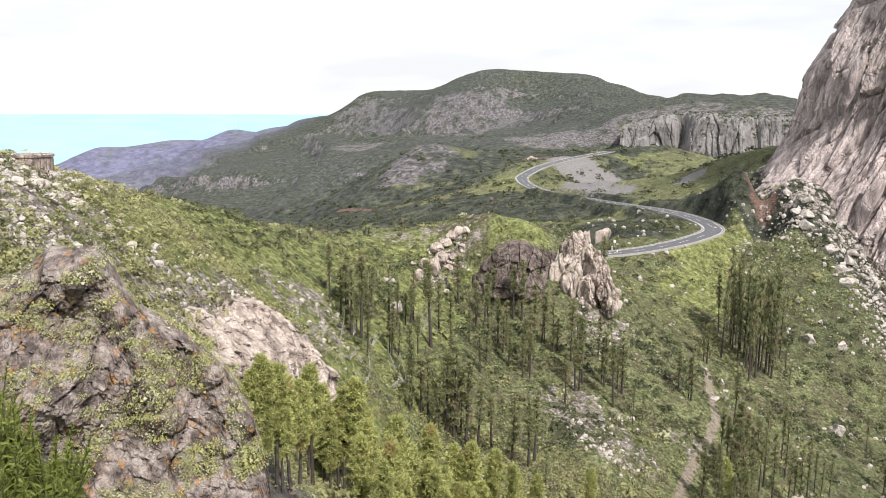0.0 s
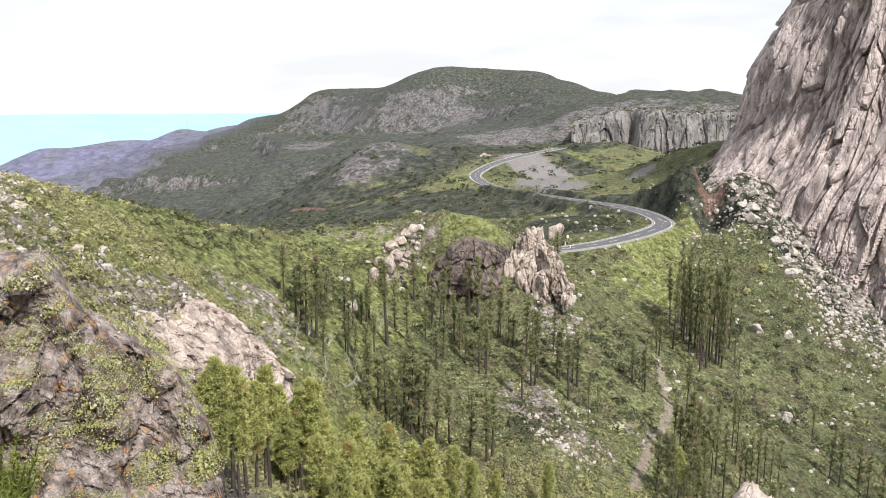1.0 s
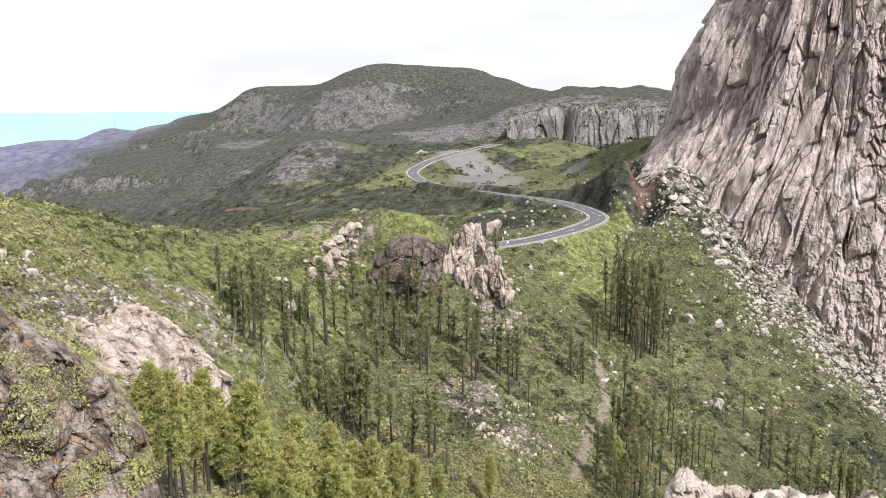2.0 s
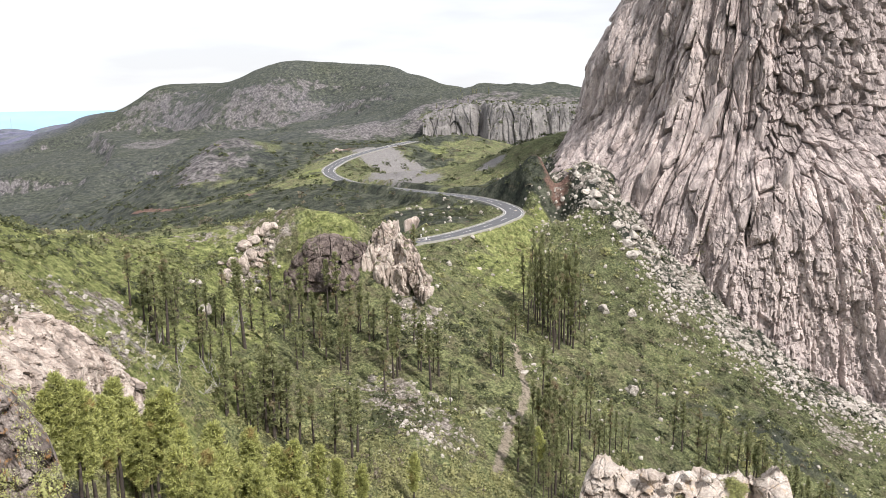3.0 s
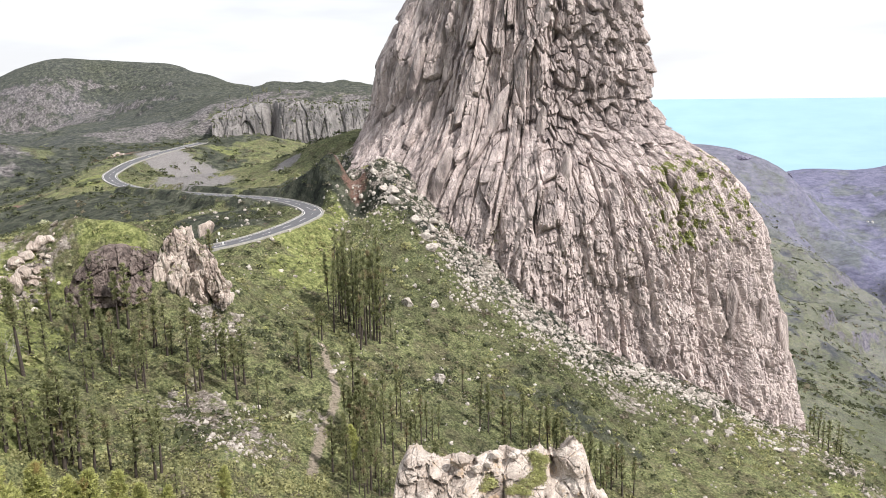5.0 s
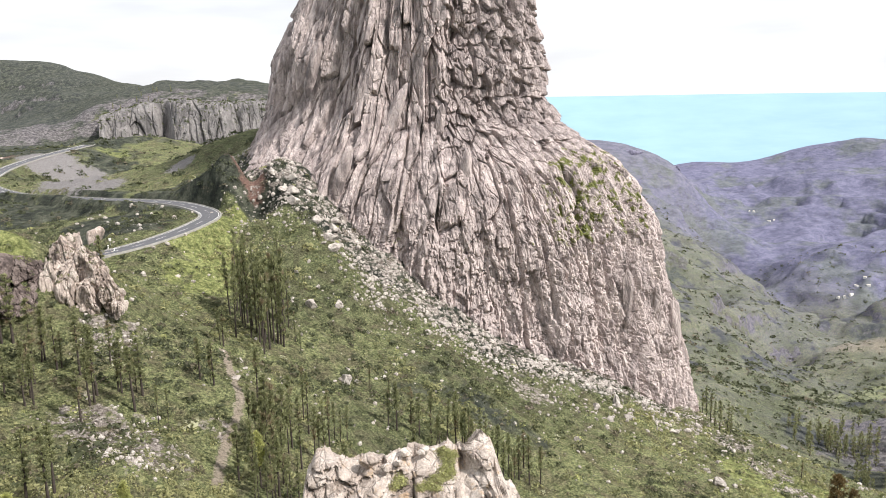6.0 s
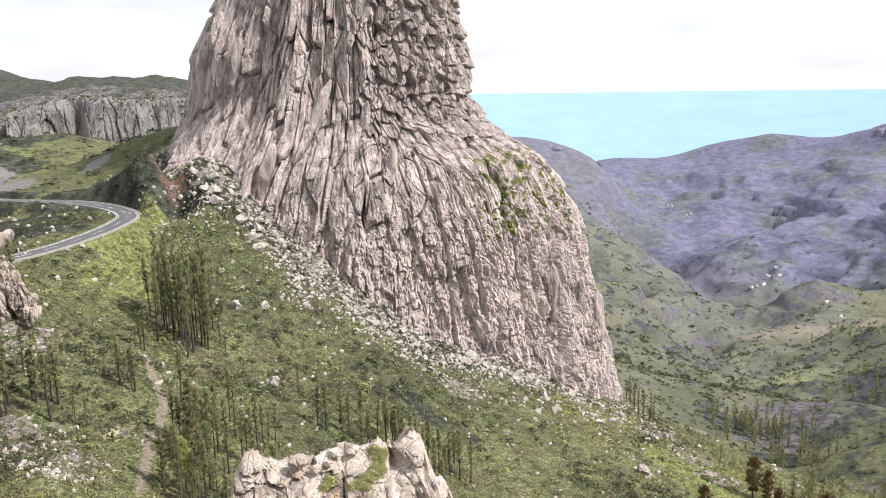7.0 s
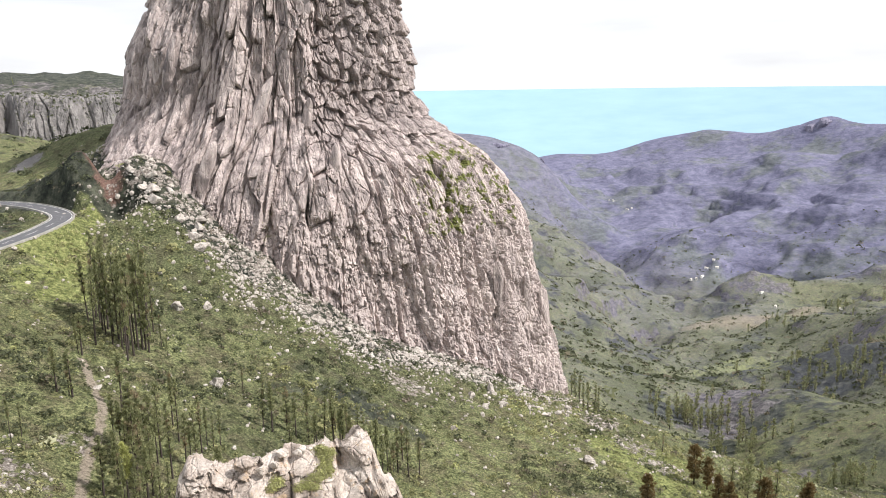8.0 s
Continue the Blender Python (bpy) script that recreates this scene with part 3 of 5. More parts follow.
    if rough:
        p = v * size / (s * wave) + seed * 3.1
        dent = fractal(p[:, 0], p[:, 1], p[:, 2], 4, seed % 97)
        crack = np.abs(value_noise(p[:, 0] * 1.7, p[:, 1] * 1.7, p[:, 2] * 0.9, seed % 89 + 3))
        v *= (1 + rough * dent - rough * 1.6 * np.exp(-crack * 14))[:, None]
    w = v * size
    if joint:
        # blocks stand proud of their neighbours, with open joints between them
        n = w / size ** 2
        n /= np.linalg.norm(n, axis=1)[:, None] + 1e-9
        for far_apart, deep in ((joint, 0.2), (joint * 0.42, 0.1)):
            q = w / (far_apart * np.array((1, 1, upright)))
            q = q + 0.25 * np.stack([value_noise(q[:, 0], q[:, 1], q[:, 2], 7 + k) for k in range(3)], -1) + seed * 1.7
            edge, tag = cells_3d(q, seed % 50)
            w = w + n * (proud * far_apart * deep * ((tag - 0.5) * 2.2 - 1.5 * np.clip(1 - edge / 0.16, 0, 1) ** 1.5))[:, None]
    return w, f


def tone_of(v, seed, moss=None):
    t = np.zeros((len(v), 4))
    t[:, 0] = np.random.default_rng(seed).uniform(0.1, 0.7)
    t[:, 3] = 1
    if moss is not None:
        t[:, 1] = moss
    return t


def boulder_mesh(name, level, seed, size, material, turn=0.0, lean=0.0, **kw):
    v, f = rock_verts(level, seed, size, **kw)
    m = np.array((Matrix.Rotation(turn, 3, "Z") @ Matrix.Rotation(lean, 3, "Y")))
    return mesh_from(name, v @ m.T, f, material, False, [("tone", tone_of(v, seed))])


def tube(points, radii, sides=6):
    """Rings round a line of points: vertices and quads."""
    pts, vs = [np.array(p, float) for p in points], []
    for k, (p, r) in enumerate(zip(pts, radii)):
        d = pts[min(k + 1, len(pts) - 1)] - pts[max(k - 1, 0)]
        d /= np.linalg.norm(d) + 1e-9
        a = np.cross(d, (0.3, 0.9, 0.1)); a /= np.linalg.norm(a)
        b = np.cross(d, a)
        for s in range(sides):
            t = 2 * math.pi * s / sides
            vs.append(p + r * (a * math.cos(t) + b * math.sin(t)))
    return np.array(vs), grid_faces(len(pts), sides, True)


def stack_meshes(pieces):
    vs, fs, k = [], [], 0
    for v, f in pieces:
        vs.append(v); fs.append(f + k); k += len(v)
    return np.concatenate(vs), np.concatenate(fs)


def box_mesh(name, size, material, bevel=0.03):
    bm = bmesh.new()
    bmesh.ops.create_cube(bm, size=1)
    for v in bm.verts:
        v.co = Vector([c * s for c, s in zip(v.co, size)])
    bmesh.ops.bevel(bm, geom=bm.edges[:], offset=bevel, segments=1, affect="EDGES")
    me = bpy.data.meshes.new(name); bm.to_mesh(me); bm.free()
    me.materials.append(material)
    return me


# ---- ground ----
turns = np.radians(np.concatenate([np.arange(-32, 78, 0.225), np.arange(78, 328, 3)]))
rings = np.concatenate([[0.01, 0.6], np.exp(np.linspace(math.log(1.2), math.log(24), 48, endpoint=False)), np.exp(np.linspace(math.log(24), math.log(80), 70, endpoint=False)),
                        np.exp(np.linspace(math.log(80), math.log(650), 250, endpoint=False)), np.exp(np.linspace(math.log(650), math.log(2900), 230, endpoint=False)), np.exp(np.linspace(math.log(2900), math.log(4750), 40))])
rr, aa = np.meshgrid(rings, turns, indexing="ij")
gx, gy = rr * np.sin(aa), rr * np.cos(aa)
gz = ground_height(gx, gy)


FAR_TRACK = [(-66.4, 497.7, -69.4), (-47.7, 472.7, -64.8), (-31.1, 455.2, -61.0), (-14.1, 437.1, -56.2), (1.6, 415.5, -52.4)]


def cover_of(x, y, r):
    """How much rock, meadow, wood and painted blue haze, and how much scree, path, red soil and stones lie at a place.
    """
    L = GROUND_LINES
    rock, grass, wood = zone("rock_face", x, y), zone("grass", x, y), zone("wood", x, y)
    near = lambda name, width, lines=None: 1 - smooth(0.5, 1.3, line_distance(x, y, lines or L[name])[0] / width)
    foot, _, along = line_distance(x, y, L["tower_foot"])
    talus = np.where((along > 0.0) & (along < 0.8), 1 - smooth(8, 30, foot), 0)
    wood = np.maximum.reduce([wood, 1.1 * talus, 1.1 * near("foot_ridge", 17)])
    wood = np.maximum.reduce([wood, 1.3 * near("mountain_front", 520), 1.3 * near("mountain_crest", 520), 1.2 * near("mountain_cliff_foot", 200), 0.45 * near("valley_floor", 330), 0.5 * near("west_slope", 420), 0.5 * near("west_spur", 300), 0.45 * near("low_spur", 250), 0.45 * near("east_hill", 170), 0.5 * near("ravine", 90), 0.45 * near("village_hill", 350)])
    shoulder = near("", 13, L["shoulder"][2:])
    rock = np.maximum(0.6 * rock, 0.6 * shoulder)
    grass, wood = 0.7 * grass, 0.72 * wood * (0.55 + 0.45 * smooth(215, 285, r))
    stony = np.maximum(0.5 * zone("stony", x, y), 0.56 * near("pale_band", 5.5))
    stony = np.maximum(stony, np.where((along > 0.05) & (along < 0.85), 0.48 * (1 - smooth(4, 20, foot)), 0.35 * (1 - smooth(4, 16, foot))))
    stony = np.maximum(stony, 0.5 * near("", 7, L["spur_crest"][:4]))
    stony = np.maximum(stony, 0.45 * near("", 5, L["spur_crest"][8:11]))
    # share of painted haze round each landform, strongest on the far ridges
    haze = np.maximum.reduce([near("coast_ridge", 430), near("far_ridge", 1100), near("ridge_spur_one", 380), near("ridge_spur_two", 380), near("ridge_spur_three", 380), near("ridge_gully_two", 450), near("ridge_gully_three", 450), near("ridge_gully_one", 450), 0.75 * near("west_ridge", 600), 0.7 * near("coast_ridge_front", 400), 0.26 * near("valley_floor", 300), 0.2 * near("village_hill", 300), 0.26 * near("west_slope", 350), 0.3 * near("low_spur", 250), 0.4 * near("west_spur", 300), 0.35 * near("far_ravine", 400), 0.15 * near("east_hill", 120), 0.12 * near("mountain_front", 500), 0.1 * near("mountain_crest", 500)])
    path = 0.8 * near("", 1.05, L["path_line"])
    path = np.maximum(path, 0.5 * zone("pale_field", x, y))
    track = 0.8 * near("", 2.2, FAR_TRACK)
    scree = 0.9 * zone("scree", x, y)
    return np.stack([rock, grass, wood, haze], -1), np.stack([scree, path, np.maximum(0.8 * zone("red_soil", x, y), track), stony], -1)


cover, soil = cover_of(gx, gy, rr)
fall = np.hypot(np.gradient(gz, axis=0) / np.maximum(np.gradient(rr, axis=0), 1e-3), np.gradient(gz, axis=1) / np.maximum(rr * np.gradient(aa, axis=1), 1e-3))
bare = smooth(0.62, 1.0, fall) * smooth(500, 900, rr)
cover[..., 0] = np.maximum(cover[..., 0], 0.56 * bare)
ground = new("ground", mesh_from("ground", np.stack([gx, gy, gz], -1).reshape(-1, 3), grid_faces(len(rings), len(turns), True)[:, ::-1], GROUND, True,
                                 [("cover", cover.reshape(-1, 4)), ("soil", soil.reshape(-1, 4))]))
tagged(ground, "steep green mountain slopes with scrub, scree and rock", "ground", kind="structure")

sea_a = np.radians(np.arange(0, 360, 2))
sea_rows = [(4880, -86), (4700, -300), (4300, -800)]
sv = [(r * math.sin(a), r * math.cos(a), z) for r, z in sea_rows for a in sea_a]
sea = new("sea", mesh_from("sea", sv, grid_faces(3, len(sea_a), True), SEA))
tagged(sea, "hazy pale blue sea reaching the horizon", "sea", kind="structure")

# ---- road ----
def ribbon(name, line, left, right, lift, material, thick=0.0):
    vs = []
    for k, p in enumerate(line):
        d = line[min(k + 1, len(line) - 1)] - line[max(k - 1, 0)]
        side = Vector((d.y, -d.x, 0)).normalized()
        row = [p + side * left, p + side * right]
        vs += [(q.x, q.y, q.z + lift) for q in row]
        if thick:
            vs += [(q.x, q.y, q.z + lift - thick) for q in reversed(row)]
    n = 4 if thick else 2
    f = grid_faces(len(line), n, bool(thick))
    return mesh_from(name, vs, f[:, ::-1], material, False)


road = tagged(new("road", ribbon("road", ROAD, -3.2, 3.2, 0.05, ASPHALT, 1.2)), "winding grey asphalt mountain road", "road", kind="structure")
for side in (-1, 1):
    part("edge_line", ribbon("edge_line", ROAD, side * 2.85 - 0.09, side * 2.85 + 0.09, 0.056, PAINT), road)
    kerb = ribbon("kerb", ROAD, side * 3.5 - 0.22, side * 3.5 + 0.22, 0.25, CONCRETE, 1.4)
    tagged(new("kerb", kerb), "pale low concrete wall along the road", "kerb", kind="structure")
for k in range(2, len(ROAD) - 4, 4):
    part("lane_mark", ribbon("lane_mark", ROAD[k:k + 3], -0.08, 0.08, 0.056, PAINT), road)

# ---- the rock tower ----
# the rock tower: a leaning column, given by its left and right reach at each height
TOWER_TURN, TOWER_FAR = math.radians(35), 330.0
TOWER_Z = [-170, -140, -105, -85, -55, -40, -30, -22, -15, -5, 10, 35, 60, 85, 105, 118]
TOWER_LEFT = [-102, -98, -93, -90, -84, -79, -74.5, -70, -66, -61.9, -59.3, -48.5, -40, -31, -20, -6]
TOWER_RIGHT = [116, 112, 105, 98.6, 92, 83, 74.8, 59.5, 49.6, 44.6, 43.7, 40.8, 35, 27, 16, 0]


def tower_section(z):
    """Centre across, half width and half depth of the tower at the height z."""
    a, b = np.interp(z, TOWER_Z, TOWER_LEFT), np.interp(z, TOWER_Z, TOWER_RIGHT)
    return (a + b) / 2, (b - a) / 2, (b - a) / 2 * 0.72 + 4


def tower_inside(x, y, z):
    c, s = math.cos(TOWER_TURN), math.sin(TOWER_TURN)
    across, along = x * c - y * s, x * s + y * c - TOWER_FAR
    mid, wide, deep = tower_section(z)
    return (np.abs((across - mid) / wide) ** 2.3 + np.abs(along / deep) ** 2.3) < 1



def cell_noise(u, v, seed):
    """Cells one unit wide: distance to the nearest and second seed, a random number and the place across the cell."""
    iu, iv = np.floor(u).astype(np.int64), np.floor(v).astype(np.int64)
    f1, f2 = np.full(u.shape, 9.0), np.full(u.shape, 9.0)
    tag, off, up = np.zeros(u.shape), np.zeros(u.shape), np.zeros(u.shape)
    for a in (-1, 0, 1):
        for b in (-1, 0, 1):
            cu, cv = iu + a, iv + b
            du = u - cu - 0.1 - 0.8 * lattice(cu, cv, 1, seed)
            dv = v - cv - lattice(cu, cv, 2, seed)
            d = np.hypot(du, dv)
            near = d < f1
            f2 = np.where(near, f1, np.minimum(f2, d))
            tag, off, up = np.where(near, lattice(cu, cv, 3, seed), tag), np.where(near, du, off), np.where(near, dv, up)
            f1 = np.where(near, d, f1)
    return f1, f2, tag, off, up


def tower_skin():
    th = np.concatenate([np.linspace(math.pi - 0.12, 2 * math.pi + 0.12, 800), np.linspace(2 * math.pi + 0.12, 3 * math.pi - 0.12, 60)[1:-1]])
    zz = np.concatenate([np.linspace(-134, 42, 490), np.linspace(43.5, 118, 36)])
    tz, ta = np.meshgrid(zz, th, indexing="ij")
    mid, wide, deep = tower_section(tz)
    ca, sa = np.cos(ta), np.sin(ta)
    k = (np.abs(ca) ** 2.3 + np.abs(sa) ** 2.3) ** (-1 / 2.3)
    across, along = mid + wide * k * ca, deep * k * sa
    u = across + 0.7 * np.tanh(across / 30) * (along + 65)
    climb = 30 * np.log1p(np.exp((tz + 62) / 30))
    w = u - 0.33 * (1 - smooth(-75, 25, u)) * climb + 1.5 * fractal(u / 30, tz / 45, 0, 2, 7) + 0.4 * fractal(u / 5, tz / 9, 0, 2, 8)
    high = smooth(-62, -25, tz + 8 * fractal(u / 20, tz / 20, 0, 2, 3))
    shatter = smooth(-6, 8, across + 6 * fractal(u / 9, tz / 9, 0, 2, 4)) * smooth(-34, -16, tz)
    buttress = 3.8 * fractal(w / 23, tz / 85, 0, 3, 11)

    def columns(width, height, proud, seed, groove, crack=0.1):
        """Flat-faced slabs, each tilted its own way, with open cracks between them."""
        f1, f2, tag, off, up = cell_noise(w / width, tz / height + 0.37 * np.floor(w / width), seed)
        own = (tag * 9999).astype(np.int64)
        crack_deep = np.clip(1 - (f2 - f1) / crack, 0, 1) * (0.35 + 1.1 * lattice(own, 5, 1, seed))
        return proud * ((tag - 0.5) * 1.9 + (lattice(own, 3, 1, seed) - 0.5) * 2.6 * off - 0.5 * up) - groove * crack_deep, tag

    big, tag_big = columns(9.0, 24, 2.2, 21, 2.2, 0.1)
    med, tag_med = columns(4.2, 12, 1.0, 22, 1.3, 0.1)
    thin, tag_thin = columns(2.1, 6.5, 0.85, 24, 0.9, 0.16)
    small, tag_small = columns(1.25, 2.3, 0.42, 23, 0.35, 0.2)
    f1, f2, tag_blk, off, up = cell_noise(w / 5.2 + 0.4 * value_noise(u / 3, tz / 3, 0, 5), tz / 5.4, 31)
    g1, g2, tag_chip, off2, up2 = cell_noise(w / 2.0, tz / 2.4, 32)
    blocks = 1.8 * ((tag_blk - 0.5) * 2 + 2.4 * (tag_blk - 0.5) * off - 0.6 * up) - 1.5 * np.clip(1 - (f2 - f1) / 0.12, 0, 1) + 0.5 * ((tag_chip - 0.5) * 2 - 0.5 * up2)
    def long_cracks(apart, deep, thick, seed):
        """Upright cracks that run on for tens of metres and stop."""
        row = np.floor(w / apart).astype(np.int64)
        cut = 0
        for d in (-1, 0, 1):
            centre = (row + d + 0.15 + 0.7 * lattice(row + d, 7, 1, seed)) * apart + 0.4 * value_noise(tz / 9, (row + d) * 1.7, 0, seed)
            run = smooth(-0.1, 0.25, value_noise(tz / 34, (row + d) * 3.3, 0, seed + 1))
            cut = np.maximum(cut, run * np.clip(1.3 - np.abs(w - centre) / thick, 0, 1))
        return deep * cut

    upper = big + 0.7 * med * (0.3 + 0.7 * (tag_big > 0.4)) + 0.22 * thin + 0.22 * small
    lower = 0.35 * big + 0.6 * med + 0.75 * thin + 0.85 * small
    ordered = upper * high + lower * (1 - high)
    skin = buttress + ordered * (1 - 0.85 * shatter) + blocks * shatter
    skin -= long_cracks(11, 1.8, 0.7, 61) * (1 - 0.6 * shatter)
    skin += 0.13 * fractal(u / 0.9, tz / 1.3, 0, 2, 50)
    # a dark hollow under the overhang, the chimneys on the east side, and the broken foot
    skin -= 6.5 * np.exp(-((across - 14) / 6) ** 2 - ((tz - 16) / 7) ** 2) + 3.2 * np.exp(-((across - 24) / 7) ** 2 - ((tz + 8) / 8) ** 2)
    bend = 2.5 * value_noise(tz / 22, 3, 0, 9)
    side = 0.5 + 0.5 * np.sign(-sa)
    skin -= side * 5.5 * np.exp(-((across - 77 - bend) / 1.7) ** 2) * smooth(-120, -95, tz) * (1 - smooth(-58, -44, tz))
    skin -= side * 3.2 * np.exp(-((across - 62 - bend) / 2.0) ** 2) * smooth(-105, -85, tz) * (1 - smooth(-70, -60, tz))
    skin -= side * 2.5 * np.exp(-((across + 14 + bend) / 1.6) ** 2) * smooth(-95, -80, tz) * (1 - smooth(-48, -30, tz))
    across, along = across + skin * ca, along + skin * sa + TOWER_FAR
    c, s = math.cos(TOWER_TURN), math.sin(TOWER_TURN)
    verts = np.stack([across * c + along * s, -across * s + along * c, tz + 0.25 * fractal(u / 2.0, tz / 2.0, 0, 2, 51)], -1)
    tone = np.zeros((*tz.shape, 4))
    tone[..., 0] = np.clip(0.3 * tag_big * high + 0.25 * tag_med + 0.25 * tag_thin * (1 - high) + 0.2 * tag_small + 0.35 * (1 - high) * smooth(-70, 0, across) - 0.05, 0, 1)
    ledge = smooth(25, 50, across) * (1 - smooth(78, 90, across)) * smooth(-64, -52, tz) * (1 - smooth(-28, -20, tz)) + 0.9 * np.exp(-((across + 12) / 5) ** 2 - ((tz + 48) / 7) ** 2)
    tone[..., 1] = np.clip(0.43 * ledge, 0, 1)
    # stains higher up, plus overhang shade painted on the shattered part
    tone[..., 2] = np.clip(0.22 * high + 0.24 * shatter + 0.3 * np.exp(-((across + 25) / 16) ** 2 - ((tz + 62) / 14) ** 2), 0, 1)
    tone[..., 3] = 1
    faces = grid_faces(len(zz), len(th), True)
    return verts.reshape(-1, 3), faces, tone.reshape(-1, 4)


tower = thing("rock_tower", "huge pale grey volcanic rock tower with leaning columns", "rock tower")
tv, tf, tt = tower_skin()
part("rock_face", mesh_from("rock_face", tv, tf, TOWER_ROCK, False, [("tone", tt)]), tower)


def tower_point(across, z, out=0.0):
    """A place on the front of the tower, and a little in or out of it."""
    mid, wide, deep = (float(v) for v in tower_section(z))
    q = max(1 - abs((across - mid) / wide) ** 2.3, 0.0)
    along = TOWER_FAR - deep * q ** (1 / 2.3) - out
    c, s = math.cos(TOWER_TURN), math.sin(TOWER_TURN)
    return Vector((across * c + along * s, -across * s + along * c, z))


for k, (a, z, hw, hh, lean) in enumerate(((4, 24, 3.0, 7.5, 0.05), (-22, 2, 3.2, 15, 0.36), (-13, -10, 2.6, 15, 0.34), (-32, -32, 3.2, 13, 0.3), (3, -16, 2.4, 10, 0.1), (12, -30, 2.6, 9, 0.08),
                                          (-42, 8, 2.4, 13, 0.3), (93, -95, 3.0, 16, -0.05), (84, -88, 2.6, 13, -0.04), (70, -78, 2.6, 12, -0.03))):
    me = boulder_mesh("column", 4, 300 + k, (hw, hw * 0.8, hh), TOWER_ROCK, -TOWER_TURN, lean, cuts=16, rough=0.025, wave=0.3, tight=0.55)
    ob = part("column", me, tower)
    ob.location = tower_point(a, z, -0.3)


# ---- outcrops ----
def on_ground(x, y):
    return float(ground_height(np.array([x]), np.array([y]))[0])


def strewn(count, seed, line, reach, low, high, label, group, material, first=0.0, last=1.0):
    """Boulders of many sizes lying near a line of the land."""
    rng = np.random.default_rng(seed)
    stock = [boulder_mesh("boulder", 2, seed + k, (1.2, 0.95, 0.8), material, k * 1.3, 0.3, rough=0.05, tight=0.42, cuts=16) for k in range(6)]
    pts = curve_through(line, 1.0)
    for k in range(count):
        q = pts[int((first + (last - first) * rng.random()) * (len(pts) - 1))]
        x, y = q.x + rng.normal(0, reach), q.y + rng.normal(0, reach)
        z = on_ground(x, y)
        if tower_inside(x, y, z):
            continue
        s = min(high, low * rng.random() ** -0.45)
        ob = new("boulder" if material is STONE else "rock_block", stock[k % 6])
        ob.matrix_basis = Matrix.Translation((x, y, z + 0.25 * s)) @ Matrix.Rotation(rng.uniform(0, 6.28), 4, "Z") @ Matrix.Rotation(rng.uniform(-0.4, 0.4), 4, "X") @ Matrix.Diagonal((s, s * rng.uniform(0.8, 1.2), s * rng.uniform(0.7, 1.2), 1))
        tagged(ob, label, "boulder", group)


SKINS = {}


def outcrop(name, label, category, material, blocks, level=4, **kw):
    """A group of grown-together rocks. blocks: place, half width, depth and height, turn, lean."""
    ob = thing(name, label, category, at=blocks[0][0])
    SKINS[name] = []
    for k, (p, size, turn, lean) in enumerate(blocks):
        b = part("block", boulder_mesh("block", level, 500 + k * 7 + len(blocks), size, material, turn, lean, **kw), ob)
        b.location = Vector(p) - Vector(blocks[0][0])
        co, no = np.empty(len(b.data.vertices) * 3, np.float32), np.empty(len(b.data.vertices) * 3, np.float32)
        b.data.vertices.foreach_get("co", co)
        b.data.vertices.foreach_get("normal", no)
        SKINS[name].append(np.concatenate([co.reshape(-1, 3) + np.array(p), no.reshape(-1, 3)], 1))
    return ob


def relief(name, label, category, material, at, bearing, reach, low, top, step, shape, roll=-0.5, back=5.0, light=0.5):
    """A rock face that stands across a bearing: top gives its upper edge, shape its depth (away from the viewer) and cell tint."""
    b = math.radians(bearing)
    right, away = np.array((math.cos(b), -math.sin(b))), np.array((math.sin(b), math.cos(b)))
    u = np.arange(reach[0], reach[1], step)
    crest = np.interp(u, *zip(*top)) + 1.6 * step * fractal(u / (step * 9), 3.3, 0, 3, 71)
    rows = int((crest.max() - low) / step)
    extra = 14
    share = np.concatenate([np.linspace(0, 1, rows), np.ones(extra)])
    over = np.concatenate([np.zeros(rows), np.linspace(0, 1, extra + 1)[1:] ** 1.3]) * back
    uu, sh = np.meshgrid(u, share, indexing="xy")
    oo = np.repeat(over[:, None], len(u), 1)
    zz = low + (crest[None] - low) * sh
    deep, tag = shape(uu, zz + 0.35 * oo, crest[None] - zz)
    deep = deep + oo
    zz = zz + roll * oo
    verts = np.stack([at[0] + right[0] * uu + away[0] * deep, at[1] + right[1] * uu + away[1] * deep, zz], -1).reshape(-1, 3)
    tone = np.zeros((verts.shape[0], 4))
    tone[:, 0], tone[:, 3] = light * tag.ravel(), 1
    base = (at[0], at[1], float(low))
    ob = thing(name, label, category, at=base)
    me = mesh_from("face", verts - np.array(base), grid_faces(len(share), len(u)), material, False, [("tone", tone)])
    part("face", me, ob)
    no = np.empty(len(verts) * 3, np.float32)
    me.vertices.foreach_get("normal", no)
    SKINS[name] = [np.concatenate([verts, no.reshape(-1, 3)], 1)]
    return ob


def faceted(u, z, width, tall, proud, seed, crack=0.1, groove=0.8):
    """Flat facets in depth, each with its own tilt, parted by cracks; and a number for each."""
    f1, f2, tag, off, up = cell_noise(u / width, z / tall, seed)
    own = (tag * 9999).astype(np.int64)
    return -proud * ((tag - 0.5) * 2 + (lattice(own, 3, 1, seed) - 0.5) * 2.2 * off - 0.4 * up) + groove * proud * np.clip(1 - (f2 - f1) / crack, 0, 1), tag


def dome(u, z, cu, cz, ru, rz):
    return np.exp(-((u - cu) / ru) ** 2 - ((z - cz) / rz) ** 2)


def dark_cliff_shape(u, z, below):
    warp = 0.1 * fractal(u / 1.5, z / 1.5, 0, 3, 81)
    a, tag = faceted(u + warp - 0.25 * z, z + warp, 1.9, 2.6, 0.34, 82, 0.12)
